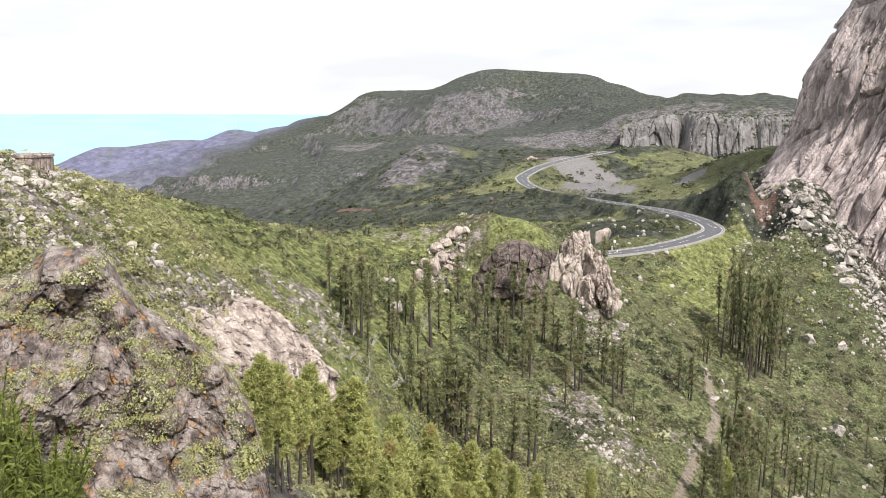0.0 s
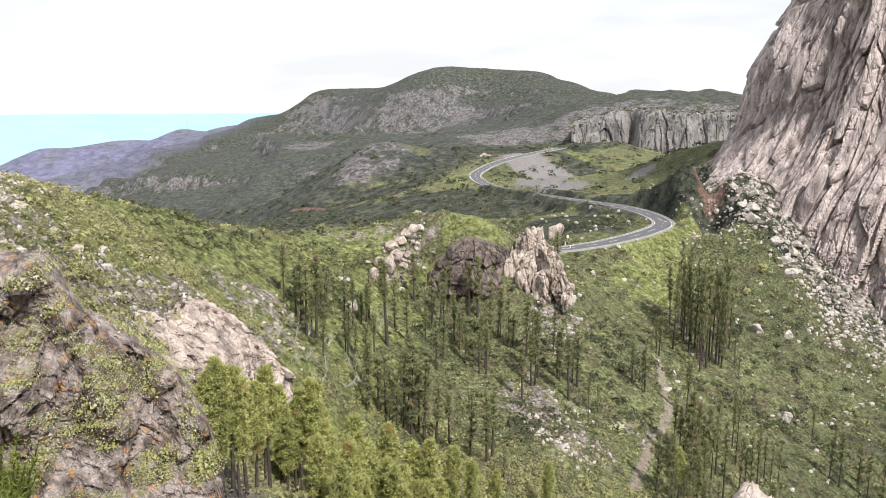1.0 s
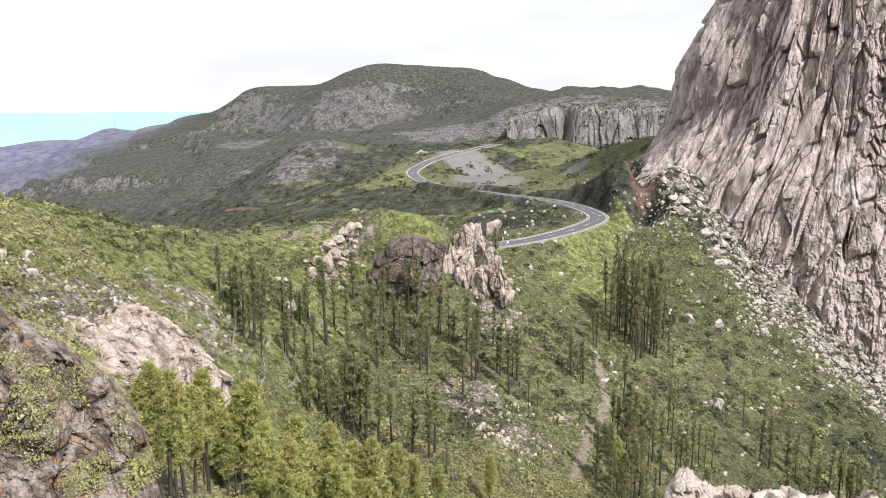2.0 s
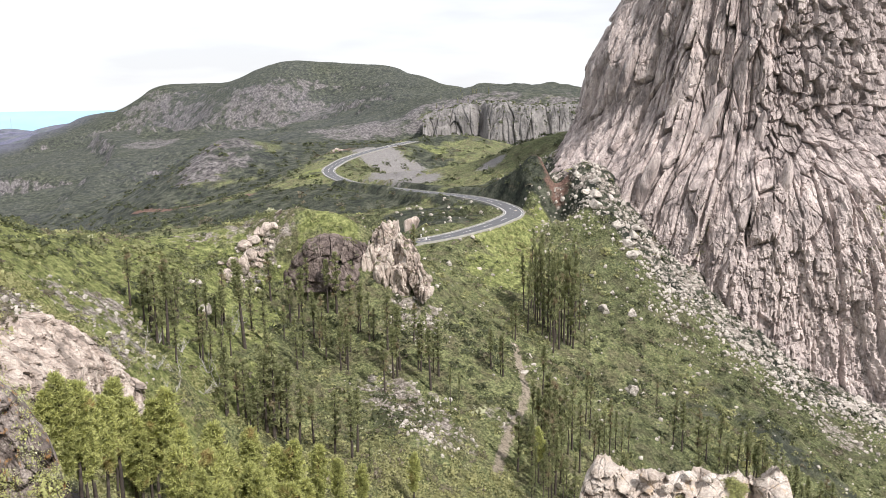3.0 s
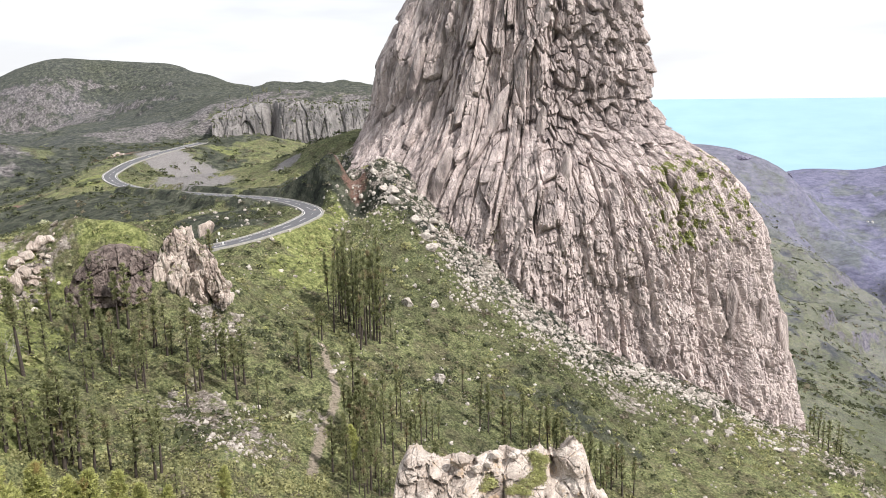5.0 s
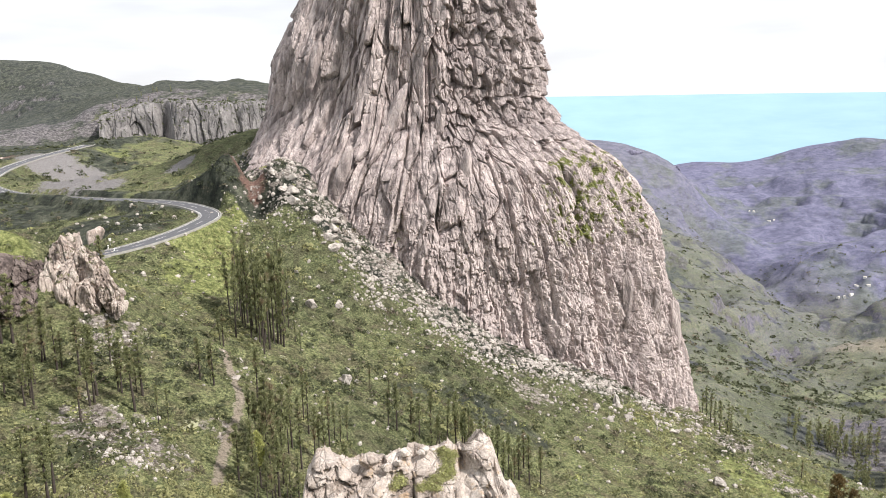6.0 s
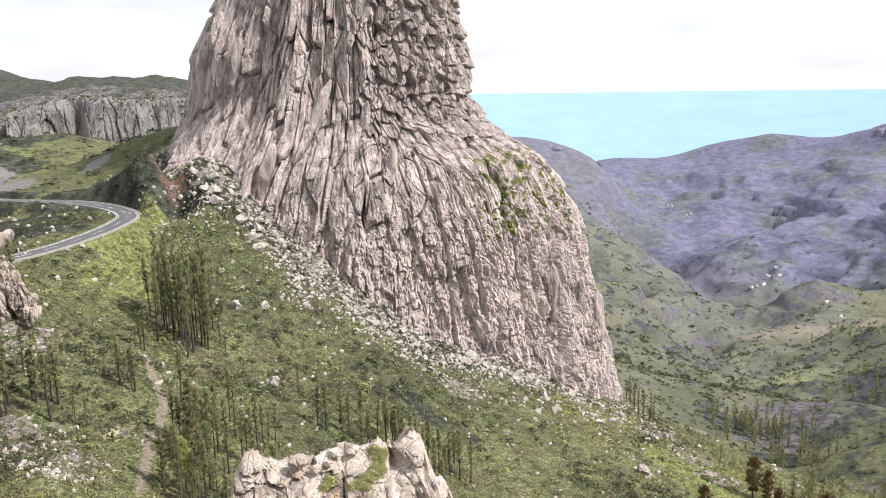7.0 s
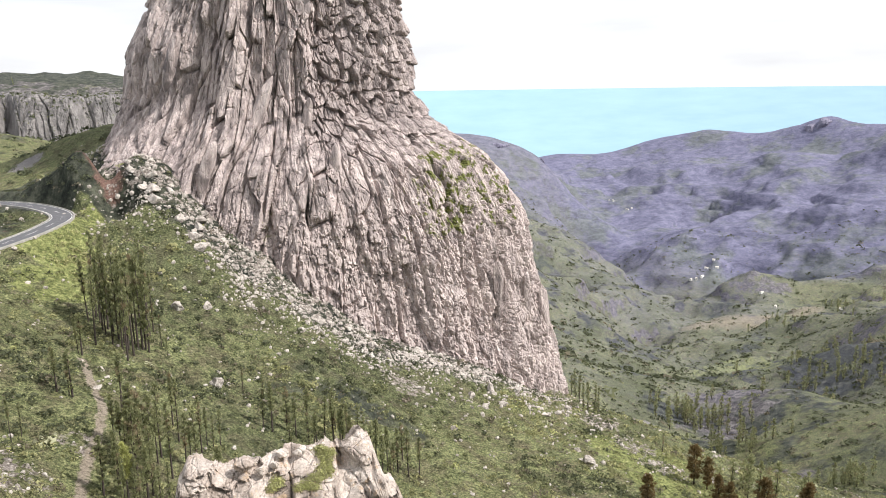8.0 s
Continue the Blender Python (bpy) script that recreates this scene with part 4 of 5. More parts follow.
    b, tag2 = faceted(u - warp - 0.15 * z, z, 0.8, 0.9, 0.17, 83, 0.14)
    c, tag3 = faceted(u + 0.2 * z, z, 0.34, 0.34, 0.07, 80, 0.16)
    rib = np.exp(-((u + 1.9 - 0.3 * (-10.5 - z)) / 0.75) ** 2) * smooth(-16.5, -15, z) * (1 - smooth(-10.2, -9.4, z))
    gully = np.exp(-((u - 0.1 - 0.28 * (-11 - z)) / 0.6) ** 2) * smooth(-19, -16, z)
    d = 0.42 * (z + 13.5) - 1.2 * dome(u, z, -3.9, -8.4, 1.5, 1.3) + 0.7 * dome(u, z, -4.0, -10.6, 1.4, 0.7) - 1.2 * rib + 0.7 * gully
    d = d - 1.0 * dome(u, z, 2.9, -16.5, 1.6, 3.0) - 0.8 * dome(u, z, 2.1, -13.4, 0.7, 0.7) - 0.7 * dome(u, z, 3.6, -15.2, 0.5, 0.9) - 1.6 * smooth(-16, -21, z)
    d = d - 2.4 * dome(u, z, -5.5, -13.5, 2.2, 1.6) + 1.5 * np.exp(-below / 0.35) ** 2
    return d + a + b + c + 0.16 * fractal(u / 0.6, z / 0.6, 0, 3, 84), 0.3 * tag + 0.35 * tag2 + 0.35 * tag3


def crag_shape(u, z, below):
    warp = 0.22 * fractal(u / 1.0, z / 1.0, 0, 3, 94)
    a, tag = faceted(u + warp + 0.3 * z, z + warp, 1.6, 0.95, 0.28, 95, 0.11, 1.4)
    b, tag2 = faceted(u - warp, z - warp, 0.55, 0.42, 0.13, 96, 0.14, 1.1)
    d = np.where(z > -17.5, 1.15 * (z + 15), -2.875 + 0.12 * (z + 17.5))
    d = d - 0.8 * dome(u, z, -3.7, -15.6, 0.9, 0.7) - 1.0 * dome(u, z, 2.9, -15.1, 0.8, 0.6) - 1.1 * dome(u, z, 3.4, -16.2, 0.7, 0.5) + 0.9 * dome(u, z, 0.4, -15.5, 1.5, 0.45) + 0.7 * dome(u, z, 2.1, -15.9, 0.25, 0.7)
    d = d + 0.036 * u * u + 0.5 * np.exp(-below / 0.12)
    return d + a + b + 0.12 * fractal(u / 0.4, z / 0.4, 0, 3, 97), 0.6 * tag + 0.4 * tag2


def knoll_shape(u, z, below):
    warp = 0.3 * fractal(u / 4, z / 4, 0, 3, 85)
    a, tag = faceted(u + warp, z, 3.4, 5, 0.7, 86)
    b, tag2 = faceted(u - warp, z, 1.2, 1.8, 0.3, 87, 0.14)
    d = 0.35 * (z + 38) + 0.04 * u * u + 2.2 * dome(u, z, 3.2, -38.5, 2.0, 3.2) - 1.2 * dome(u, z, -3, -36, 4, 3) + 2.5 * np.exp(-below / 0.8)
    return d + a + b + 0.4 * fractal(u / 1.6, z / 1.6, 0, 4, 88), 0.6 * tag + 0.4 * tag2


def ribbed_shape(u, z, below):
    warp = 3.0 * fractal(u / 40, z / 40, 0, 3, 89)
    a, tag = faceted(u + warp, z + 60 * value_noise(u / 30, 1, 0, 3), 15, 70, 3.4, 90, 0.1, 0.7)
    b, tag2 = faceted(u - warp, z, 5.5, 26, 1.3, 91, 0.1, 0.6)
    d = 0.45 * (z + 45) + 22 * np.exp(-((u + 28) / 7) ** 2) + 10 * np.exp(-((u - 45) / 6) ** 2) + 14 * smooth(40, 90, u) - 12 * fractal(u / 50, 2, 0, 2, 92) + 9 * np.exp(-below / 5)
    return d + a + b + 1.2 * fractal(u / 5, z / 9, 0, 4, 93), 0.6 * tag + 0.4 * tag2


outcrop("rock_pinnacle", "jagged pinkish rock pinnacle above the pines", "rock", PINK_ROCK, [
    ((33.7, 187.0, -38.9), (5.12, 4.88, 9.15), 0.3, 0.1), ((32.0, 187.3, -35.1), (3.17, 3.05, 4.39), 0.8, 0.05), ((30.2, 188.6, -36.0), (2.20, 2.44, 3.90), 0.1, 0.0),
    ((36.7, 182.3, -40.6), (3.66, 3.66, 7.93), 0.5, -0.25), ((38.8, 178.8, -43.9), (2.68, 3.05, 4.88), 1.1, -0.3), ((27.4, 185.0, -42.7), (2.07, 2.44, 8.54), 0.2, 0.05),
    ((30.7, 182.4, -43.5), (2.20, 2.44, 7.32), 0.9, 0.02), ((34.2, 180.8, -44.4), (3.17, 2.93, 6.71), 0.4, 0.1), ((33.0, 188.1, -32.4), (1.71, 1.83, 2.20), 0.7, 0.3), ((35.8, 185.6, -36.1), (2.44, 2.44, 3.17), 0.2, -0.4),
    ((39.4, 176.7, -45.8), (1.83, 1.95, 2.68), 0.2, 0.2)], level=5, rough=0.09, wave=0.35, cuts=18, joint=2.0, upright=2.2)
relief("knoll_cliff", "dark brown weathered cliff below the knoll", "rock", BROWN_ROCK, (18.6, 184.0), 5.6, (-13, 9), -46, [(-13, -43), (-9, -38.5), (-6, -35.2), (-3, -33.6), (1, -33.2), (4, -34), (9, -36)], 0.22, knoll_shape, 0.1, 7.0, 0.15)
CREST_BLOCKS = [((-1.3, 192.0, -35.9), (1.8, 1.6, 1.8)), ((0.8, 194.0, -34.8), (1.6, 1.6, 1.4)), ((-2.1, 186.0, -39.0), (1.5, 1.4, 2.4)), ((-4.3, 185.9, -38.3), (1.5, 1.4, 1.6)), ((-5.6, 181.9, -40.9), (1.4, 1.4, 1.8)),
                ((3.9, 196.0, -32.0), (1.7, 1.5, 1.1)), ((7.2, 196.9, -31.2), (2.0, 1.5, 1.0)), ((9.4, 197.8, -31.2), (1.5, 1.3, 0.8)), ((2.2, 195.0, -33.1), (1.6, 1.4, 1.3)), ((-0.3, 189.0, -37.5), (1.6, 1.5, 1.6)), ((-3.4, 180.0, -41.8), (1.2, 1.2, 1.6))]
for k, (p, size) in enumerate(CREST_BLOCKS):
    b = new("crest_rock", boulder_mesh("crest_rock", 3, 640 + k, [s * 1.1 for s in size], PINK_ROCK, k * 0.9, 0.1, rough=0.1, wave=0.5))
    b.location = p
    tagged(b, "angular pinkish rock on the knoll's crest", "rock", "rocks on the crest")

strewn(46, 1540, [(-5.8, 183.3, -37), (-1.8, 187, -34), (3.6, 193.5, -31), (9.2, 195.6, -30)], 1.5, 0.5, 1.3, "angular pinkish block on the knoll's crest", "blocks on the knoll", PINK_ROCK)
white_rock = new("roadside_crag", boulder_mesh("roadside_crag", 4, 700, (3.6, 2.0, 2.6), PINK_ROCK, 0.5, -0.5, rough=0.08))
white_rock.location = (48.6, 238.1, -40.3)
tagged(white_rock, "pale leaning crag beside the road", "rock")
outcrop("brown_knob", "reddish brown rocky knob above the road", "rock", PINK_ROCK, [((61.3, 536.5, -40.6), (8, 7, 4.5), 0.2, 0.0), ((55.9, 532.1, -42.6), (5, 5, 3.2), 0.6, 0.1)], rough=0.1)

def band_shape(u, z, below):
    warp = 0.15 * fractal(u / 3, z / 3, 0, 3, 98)
    a, tag = faceted(u + warp, z + warp, 2.0, 1.7, 0.42, 99, 0.1, 1.0)
    b, tag2 = faceted(u - warp, z, 0.9, 0.8, 0.15, 100, 0.13)
    return -0.95 * np.minimum(below, 6) + 1.2 * fractal(u / 6, z / 6, 0, 2, 101) + a + b + 0.2 * fractal(u / 0.7, z / 0.7, 0, 3, 102), 0.6 * tag + 0.4 * tag2


relief("spur_ledge", "pale pinkish ledge of bare jointed rock in the scrub", "rock", PINK_ROCK, (-27.6, 94.8), -72.5, (-17, 26), -46,
       [(-17, -21.6), (-12, -21.9), (-6, -24.1), (-1, -26.2), (3, -25.4), (9, -26.8), (14, -29.2), (20, -34.5), (26, -39)], 0.2, band_shape, 0.15, 3.0)
BAND = [((-45.5, 83.4, -11.3), 2.0, 1.4), ((-43.4, 84.5, -12.1), 2.0, 1.6), ((-44.1, 78.4, -12.7), 2.0, 1.6), ((-39.9, 82.9, -13.1), 1.6, 1.2)]
for k, (p, wide, tall) in enumerate(BAND):
    b = new("rock_ledge", boulder_mesh("rock_ledge", 4, 660 + k, (wide * 1.3, wide * 0.8, tall * 1.15), PINK_ROCK, k * 0.4, 0.15, rough=0.06, wave=0.3, cuts=22, tight=0.5, joint=0.9, proud=0.8))
    b.location = (p[0], p[1], p[2] - 0.35 * tall)
    tagged(b, "pale pinkish ledge of bare rock in the scrub", "rock", "rock ledges on the spur")
outcrop("rocky_knob", "grey rocky knob on the green hill", "rock", PINK_ROCK, [
    ((-11.1, 551.9, -41.5), (15, 12, 9.5), 0.2, 0.0), ((-20.7, 544.6, -48.4), (13, 10, 8), 0.5, 0.2), ((-29.7, 537.2, -54.4), (10, 8, 6), 0.1, 0.2), ((-0.1, 560.0, -43.6), (9, 8, 8), 0.9, 0.1)], level=5, rough=0.1, joint=5.0, upright=2.0)
relief("grey_cliffs", "pale grey ribbed cliffs behind the saddle", "cliff", CLIFF_ROCK, (281.0, 845.0), 18.4, (-92, 120), -82, [(-92, -26), (-75, -21), (-50, -15), (-10, -11.5), (4, -10.5), (15, -14.5), (40, -15), (120, -14)], 0.9, ribbed_shape, 0.02, 60.0)

# near crag below the viewpoint
relief("near_crag", "cream coloured rock crag split into rough blocks", "rock", CREAM_ROCK, (16.9, 26.0), 33, (-5.6, 5.6), -30,
       [(-5.6, -30), (-4.75, -17.4), (-4.5, -15.9), (-4.1, -15.25), (-3.2, -15.3), (-2.6, -15.5), (-1.5, -15.35), (-0.5, -15.25), (0.8, -15.2), (1.6, -15.1), (2.2, -14.95), (2.9, -14.75), (3.3, -14.9), (3.5, -15.3), (3.75, -15.9), (4.2, -16.4), (4.7, -17.6), (5.6, -30)],
       0.07, crag_shape, -0.8, 1.6, 0.6)
for k, (p, size) in enumerate((((15.2, 26.6, -15.3), (0.55, 0.4, 0.3)), ((16.7, 26.2, -15.25), (0.34, 0.34, 0.26)), ((17.3, 25.8, -15.2), (0.36, 0.32, 0.26)), ((16.1, 25.9, -15.4), (0.3, 0.26, 0.2)), ((15.6, 26.1, -15.5), (0.3, 0.3, 0.22)))):
    b = new("crag_stone", boulder_mesh("crag_stone", 3, 540 + k, size, CREAM_ROCK, k * 0.8, 0.2, rough=0.05, tight=0.45, cuts=18))
    b.location = p
    tagged(b, "loose cream stone lying on the crag", "stone", "stones on the crag")

# dark cliff below the spur
relief("dark_cliff", "dark weathered basalt cliff with lichen and succulents", "cliff", DARK_ROCK, (-13.5, 37.5), -20, (-10.5, 5.4), -26,
       [(-10.5, -9.6), (-7, -8.6), (-6.0, -8.1), (-5.3, -7.5), (-3.3, -7.4), (-2.3, -8.8), (-1.4, -10.4), (0, -11.4), (1.2, -12.2), (2.6, -13.4), (3.7, -15.2), (4.1, -16.8), (4.3, -19.2), (5.4, -22)], 0.1, dark_cliff_shape, -0.55, 4.0, 0.35)


# ---- boulders on the slopes ----
BOULDERS = [((117.5, 226.1, -52.4), 2.3), ((116.9, 222.2, -54.7), 2.2), ((96.0, 198.5, -60.8), 1.9), ((105.7, 200.0, -62.7), 1.7), ((89.2, 167.3, -72.9), 2.0), ((104.2, 210.1, -58.0), 1.0), ((35.5, 171.7, -52.7), 1.0), ((37.5, 172.4, -52.6), 0.9),
            ((147.9, 144.0, -97.1), 1.1), ((171.2, 114.6, -107.3), 2.0), ((177.2, 122.6, -107.8), 1.0), ((181.1, 153.8, -104.1), 1.6), ((197.1, 161.5, -107.4), 1.3), ((183.2, 160.0, -103.5), 1.3), ((-9.5, 159.7, -42.6), 1.6), ((-11.7, 170.5, -39.0), 1.5), ((59.1, 161.9, -62.9), 0.9), ((63.6, 171.1, -63.3), 0.9), ((123.1, 231.2, -49.2), 1.2)]
shapes = [boulder_mesh("boulder", 4, 720 + k, (1.15, 0.9, 0.85), STONE, k * 1.3, 0.3, rough=0.08, tight=0.5) for k in range(5)]
for k, (p, s) in enumerate(BOULDERS):
    b = new("boulder", shapes[k % 5])
    b.matrix_basis = Matrix.Translation((p[0], p[1], on_ground(p[0], p[1]) + 0.3 * s)) @ Matrix.Rotation(k * 2.1, 4, "Z") @ Matrix.Scale(s, 4)
    tagged(b, "pale angular boulder lying on the scrub slope", "boulder", "boulders on the slope")


TALUS = [(114, 254, -28), (121, 232, -47), (131, 214, -62), (146, 200, -76), (163, 187, -90), (186, 175, -99), (207, 168, -108)]
strewn(110, 1500, TALUS, 6.0, 0.75, 2.3, "pale angular boulder in the talus below the tower", "talus boulders", STONE)
strewn(45, 1510, [(150, 170, -80), (180, 158, -100), (205, 140, -112), (212, 118, -117)], 5.0, 0.5, 1.6, "pale rough boulder on the grassy spur", "boulders on the east spur", STONE)
strewn(80, 1520, GROUND_LINES["spur_crest"][:3], 3.2, 0.42, 1.1, "pale angular block in the rock pile on the crest", "blocks on the spur", PALE_BLOCK)
strewn(55, 1530, [(-47, 76, -9), (-44, 84, -11), (-43, 94, -13)], 2.8, 0.4, 1.0, "pale angular block in the rock pile on the crest", "blocks on the spur", PALE_BLOCK)


def inside_tower(x, y, z):
    return tower_inside(x, y, z)


def scatter(count, seed, near, far, bias, low=-33, high=78):
    rng = np.random.default_rng(seed)
    a = np.radians(rng.uniform(low, high, count))
    r = np.exp(math.log(near) + math.log(far / near) * rng.random(count) ** bias)
    return r * np.sin(a), r * np.cos(a), r, rng


def loose_stones():
    x, y, r, rng = scatter(260000, 5, 60, 420, 0.6)
    foot, _, along = line_distance(x, y, GROUND_LINES["tower_foot"])
    want = np.where(r < 135, 0.4, 0.15) * zone("stony", x, y)
    want = np.maximum(want, np.where((along > 0.1) & (along < 0.85), 1.15 * (1 - smooth(0, 44, foot)) ** 1.5 * (0.25 + 0.65 * (fractal(x / 12, y / 12, 0, 2, 78) > 0)), 0.3 * (1 - smooth(2, 22, foot))))
    want = np.maximum(want, 0.75 * (1 - smooth(3, 15, line_distance(x, y, TALUS)[0])))
    want = np.maximum(want, 0.16 * (1 - smooth(3, 9, line_distance(x, y, GROUND_LINES["pale_band"])[0])))
    want = np.maximum(want, 0.3 * (1 - smooth(3, 9, line_distance(x, y, GROUND_LINES["spur_crest"][:4])[0])))
    want = np.maximum(want, 0.02 * (foot < 110) * (along > 0.02) * (r > 150))
    want *= 0.5 + 0.9 * (fractal(x / 9, y / 9, 0, 2, 77) > -0.1)
    keep = rng.random(len(x)) < want
    x, y, r = x[keep][:15000], y[keep][:15000], r[keep][:15000]
    z = ground_height(x, y)
    out_ = ~inside_tower(x, y, z)
    x, y, z, r = x[out_], y[out_], z[out_], r[out_]
    v0, f0 = icosphere(1)
    kinds = []
    for k in range(10):
        v = v0.copy()
        for _ in range(6):
            nrm = rng.normal(size=3); nrm /= np.linalg.norm(nrm)
            v -= np.maximum(v @ nrm - rng.uniform(0.4, 0.8), 0)[:, None] * nrm
        kinds.append(v * rng.uniform(0.7, 1.2, 3))
    size = np.minimum(np.exp(rng.normal(-1.0, 0.55, len(x))), 0.95) * (0.42 + r / 480)
    vs, tones = [], []
    for k in range(len(x)):
        t = rng.uniform(0, 6.28)
        c, s = math.cos(t), math.sin(t)
        v = kinds[k % 10] * size[k]
        vs.append(np.stack([v[:, 0] * c - v[:, 1] * s + x[k], v[:, 0] * s + v[:, 1] * c + y[k], v[:, 2] + z[k] + 0.15 * size[k]], -1))
        tones.append(np.tile((rng.random(), 0, 0, 1), (len(v), 1)))
    n = len(x)
    f = (f0[None] + (np.arange(n) * len(v0))[:, None, None]).reshape(-1, 3)
    ob = new("scree_stones", mesh_from("scree_stones", np.concatenate(vs), f, STONE, False, [("tone", np.concatenate(tones))]))
    tagged(ob, "loose pale stones and rubble strewn over the slopes", "stones", kind="stuff")


loose_stones()


# ---- scrub ----
def clump(rng, leaves, size, flat=0.75):
    """A dome of small leaf blades: three vertices each."""
    d = rng.normal(size=(leaves, 3)); d[:, 2] = np.abs(d[:, 2]) * 1.1
    d /= np.linalg.norm(d, axis=1)[:, None]
    c = d * (0.62 + 0.42 * rng.random((leaves, 1))) * (1, 1, flat)
    a = np.cross(d, rng.normal(size=(leaves, 3))); a /= np.linalg.norm(a, axis=1)[:, None]
    b = np.cross(d, a) * 0.7 + d * rng.uniform(0.1, 0.8, (leaves, 1))
    s = size * rng.uniform(0.6, 1.3, (leaves, 1))
    return np.stack([c - a * s, c + a * s, c + b * s * 1.7], 1).reshape(-1, 3)


SHRUB_TINTS = np.array([(0.115, 0.135, 0.07), (0.19, 0.215, 0.1), (0.29, 0.315, 0.14), (0.41, 0.425, 0.19), (0.22, 0.205, 0.13), (0.28, 0.255, 0.18), (0.5, 0.54, 0.21), (0.57, 0.6, 0.36)]) * (1.06, 1.0, 1.12)


def scrub(name, label, count, seed, near, far, bias, leaves, blade, tall, low=-33, high=78, pale=0.04, thin=1.0, shift=0.0, floor=0.03):
    x, y, r, rng = scatter(count, seed, near, far, bias, low, high)
    cover, soil = cover_of(x, y, r)
    road_d = line_distance(x, y, ROAD_ROUGH)[0]
    want = np.clip(1.05 - 0.55 * soil[:, 3] - 0.8 * soil[:, 0] - soil[:, 1] - 0.7 * soil[:, 2] - 0.9 * cover[:, 0], floor, 1) * (road_d > 5.5)
    want *= (0.35 + 0.65 * smooth(-0.35, 0.3, fractal(x / 14, y / 14, 0, 3, 91))) * thin
    keep = rng.random(count) < want
    x, y, r, grass, stony = x[keep], y[keep], r[keep], cover[keep][:, 1] - 1.5 * cover[keep][:, 2], soil[keep][:, 3]
    z = ground_height(x, y)
    ok = ~inside_tower(x, y, z)
    x, y, z, r, grass, stony = x[ok], y[ok], z[ok], r[ok], grass[ok], stony[ok]
    kinds = [clump(rng, leaves, blade * rng.uniform(0.8, 1.2), rng.uniform(0.55, 0.95)) for _ in range(14)]
    vs, ts = np.empty((len(x), leaves * 3, 3), np.float32), np.empty((len(x), leaves * 3, 4), np.float32)
    patch = fractal(x / 22, y / 22, 0, 3, 33)
    pick = rng.random(len(x))
    for k in range(len(x)):
        t, s = rng.uniform(0, 6.28), tall * math.exp(rng.normal(0, 0.38))
        c, q = math.cos(t), math.sin(t)
        v = kinds[k % 14]
        w = s * rng.uniform(0.9, 1.5)
        vs[k] = np.stack([(v[:, 0] * c - v[:, 1] * q) * w + x[k], (v[:, 0] * q + v[:, 1] * c) * w + y[k], v[:, 2] * s + z[k] - 0.12 * s], -1)
        level = np.clip(1.6 + shift + 2.4 * patch[k] + 1.5 * grass[k] + rng.normal(0, 0.8), 0, 3.99)
        tint = SHRUB_TINTS[int(level) if rng.random() > 0.1 else 4] if pick[k] > pale + 0.07 * max(stony[k], 0) else SHRUB_TINTS[5 + int(3 * rng.random())]
        ts[k, :, :3], ts[k, :, 3] = tint, 1
    n = len(x) * leaves * 3
    ob = new(name, mesh_from(name, vs.reshape(-1, 3), np.arange(n).reshape(-1, 3), SHRUB, False, [("tint", ts.reshape(-1, 4))]))
    return tagged(ob, label, "shrubs", kind="stuff")


def rock_plants(name, label, skins, count, seed, leaves, blade, tall, tints, steep=0.15):
    """Clumps rooted on the upper sides of rocks."""
    rng = np.random.default_rng(seed)
    skin = np.concatenate(skins)
    patch = fractal(skin[:, 0] / 1.7, skin[:, 1] / 1.7, skin[:, 2] / 1.7, 2, seed)
    skin = skin[(skin[:, 5] > steep) & (patch > 0.05)]
    picked = skin[rng.integers(0, len(skin), count)]
    kinds = [clump(rng, leaves, blade * rng.uniform(0.8, 1.2), rng.uniform(0.5, 0.9)) for _ in range(8)]
    vs, ts = [], []
    for k, q in enumerate(picked):
        s = tall * math.exp(rng.normal(0, 0.4))
        vs.append(kinds[k % 8] * s + q[:3] - 0.1 * s * q[3:])
        ts.append(np.tile((*SHRUB_TINTS[tints[int(rng.random() * len(tints))]], 1), (leaves * 3, 1)))
    v = np.concatenate(vs)
    ob = new(name, mesh_from(name, v, np.arange(len(v)).reshape(-1, 3), SHRUB, False, [("tint", np.concatenate(ts))]))
    tagged(ob, label, "plants", kind="stuff")


rock_plants("cliff_plants", "yellow-green succulents rooted in the dark cliff", SKINS["dark_cliff"], 3000, 15, 44, 0.1, 0.33, (3, 6, 6, 6, 7, 6), 0.0)
crag_top = SKINS["near_crag"][0]
crag_top = crag_top[(np.hypot(crag_top[:, 0] - 16.9, (crag_top[:, 1] - 25.0) * 1.3) < 1.5) & (crag_top[:, 2] > -16.2)]
rock_plants("crag_grass", "tufts of green grass on the cream crag", [crag_top], 1100, 16, 30, 0.14, 0.11, (3, 6, 6, 3), 0.3)
rock_plants("knoll_plants", "green scrub on the knoll's rocks", SKINS["knoll_cliff"] + SKINS["rock_pinnacle"], 210, 17, 30, 0.18, 0.5, (0, 1, 2), 0.45)
rock_plants("knob_plants", "low scrub on the far grey rocks", SKINS["rocky_knob"] + SKINS["grey_cliffs"], 1100, 18, 14, 0.4, 1.1, (0, 1, 0), 0.45)
scrub("mountain_scrub", "dense low green scrub covering the slopes", 22000, 11, 125, 330, 0.75, 26, 0.23, 0.76, pale=0.02)
# shift lightens the leaf tints in place of more sun on this hillside
scrub("hillside_bushes", "bright green bushes on the near hillside", 11000, 19, 66, 135, 0.8, 46, 0.15, 0.7, -33, 20, pale=0.06, shift=2.0)
scrub("cliff_succulents", "bright yellow-green succulents and bushes on the cliff", 4200, 12, 20, 72, 0.75, 46, 0.13, 0.34, -34, -6, 0.3, floor=0.45)
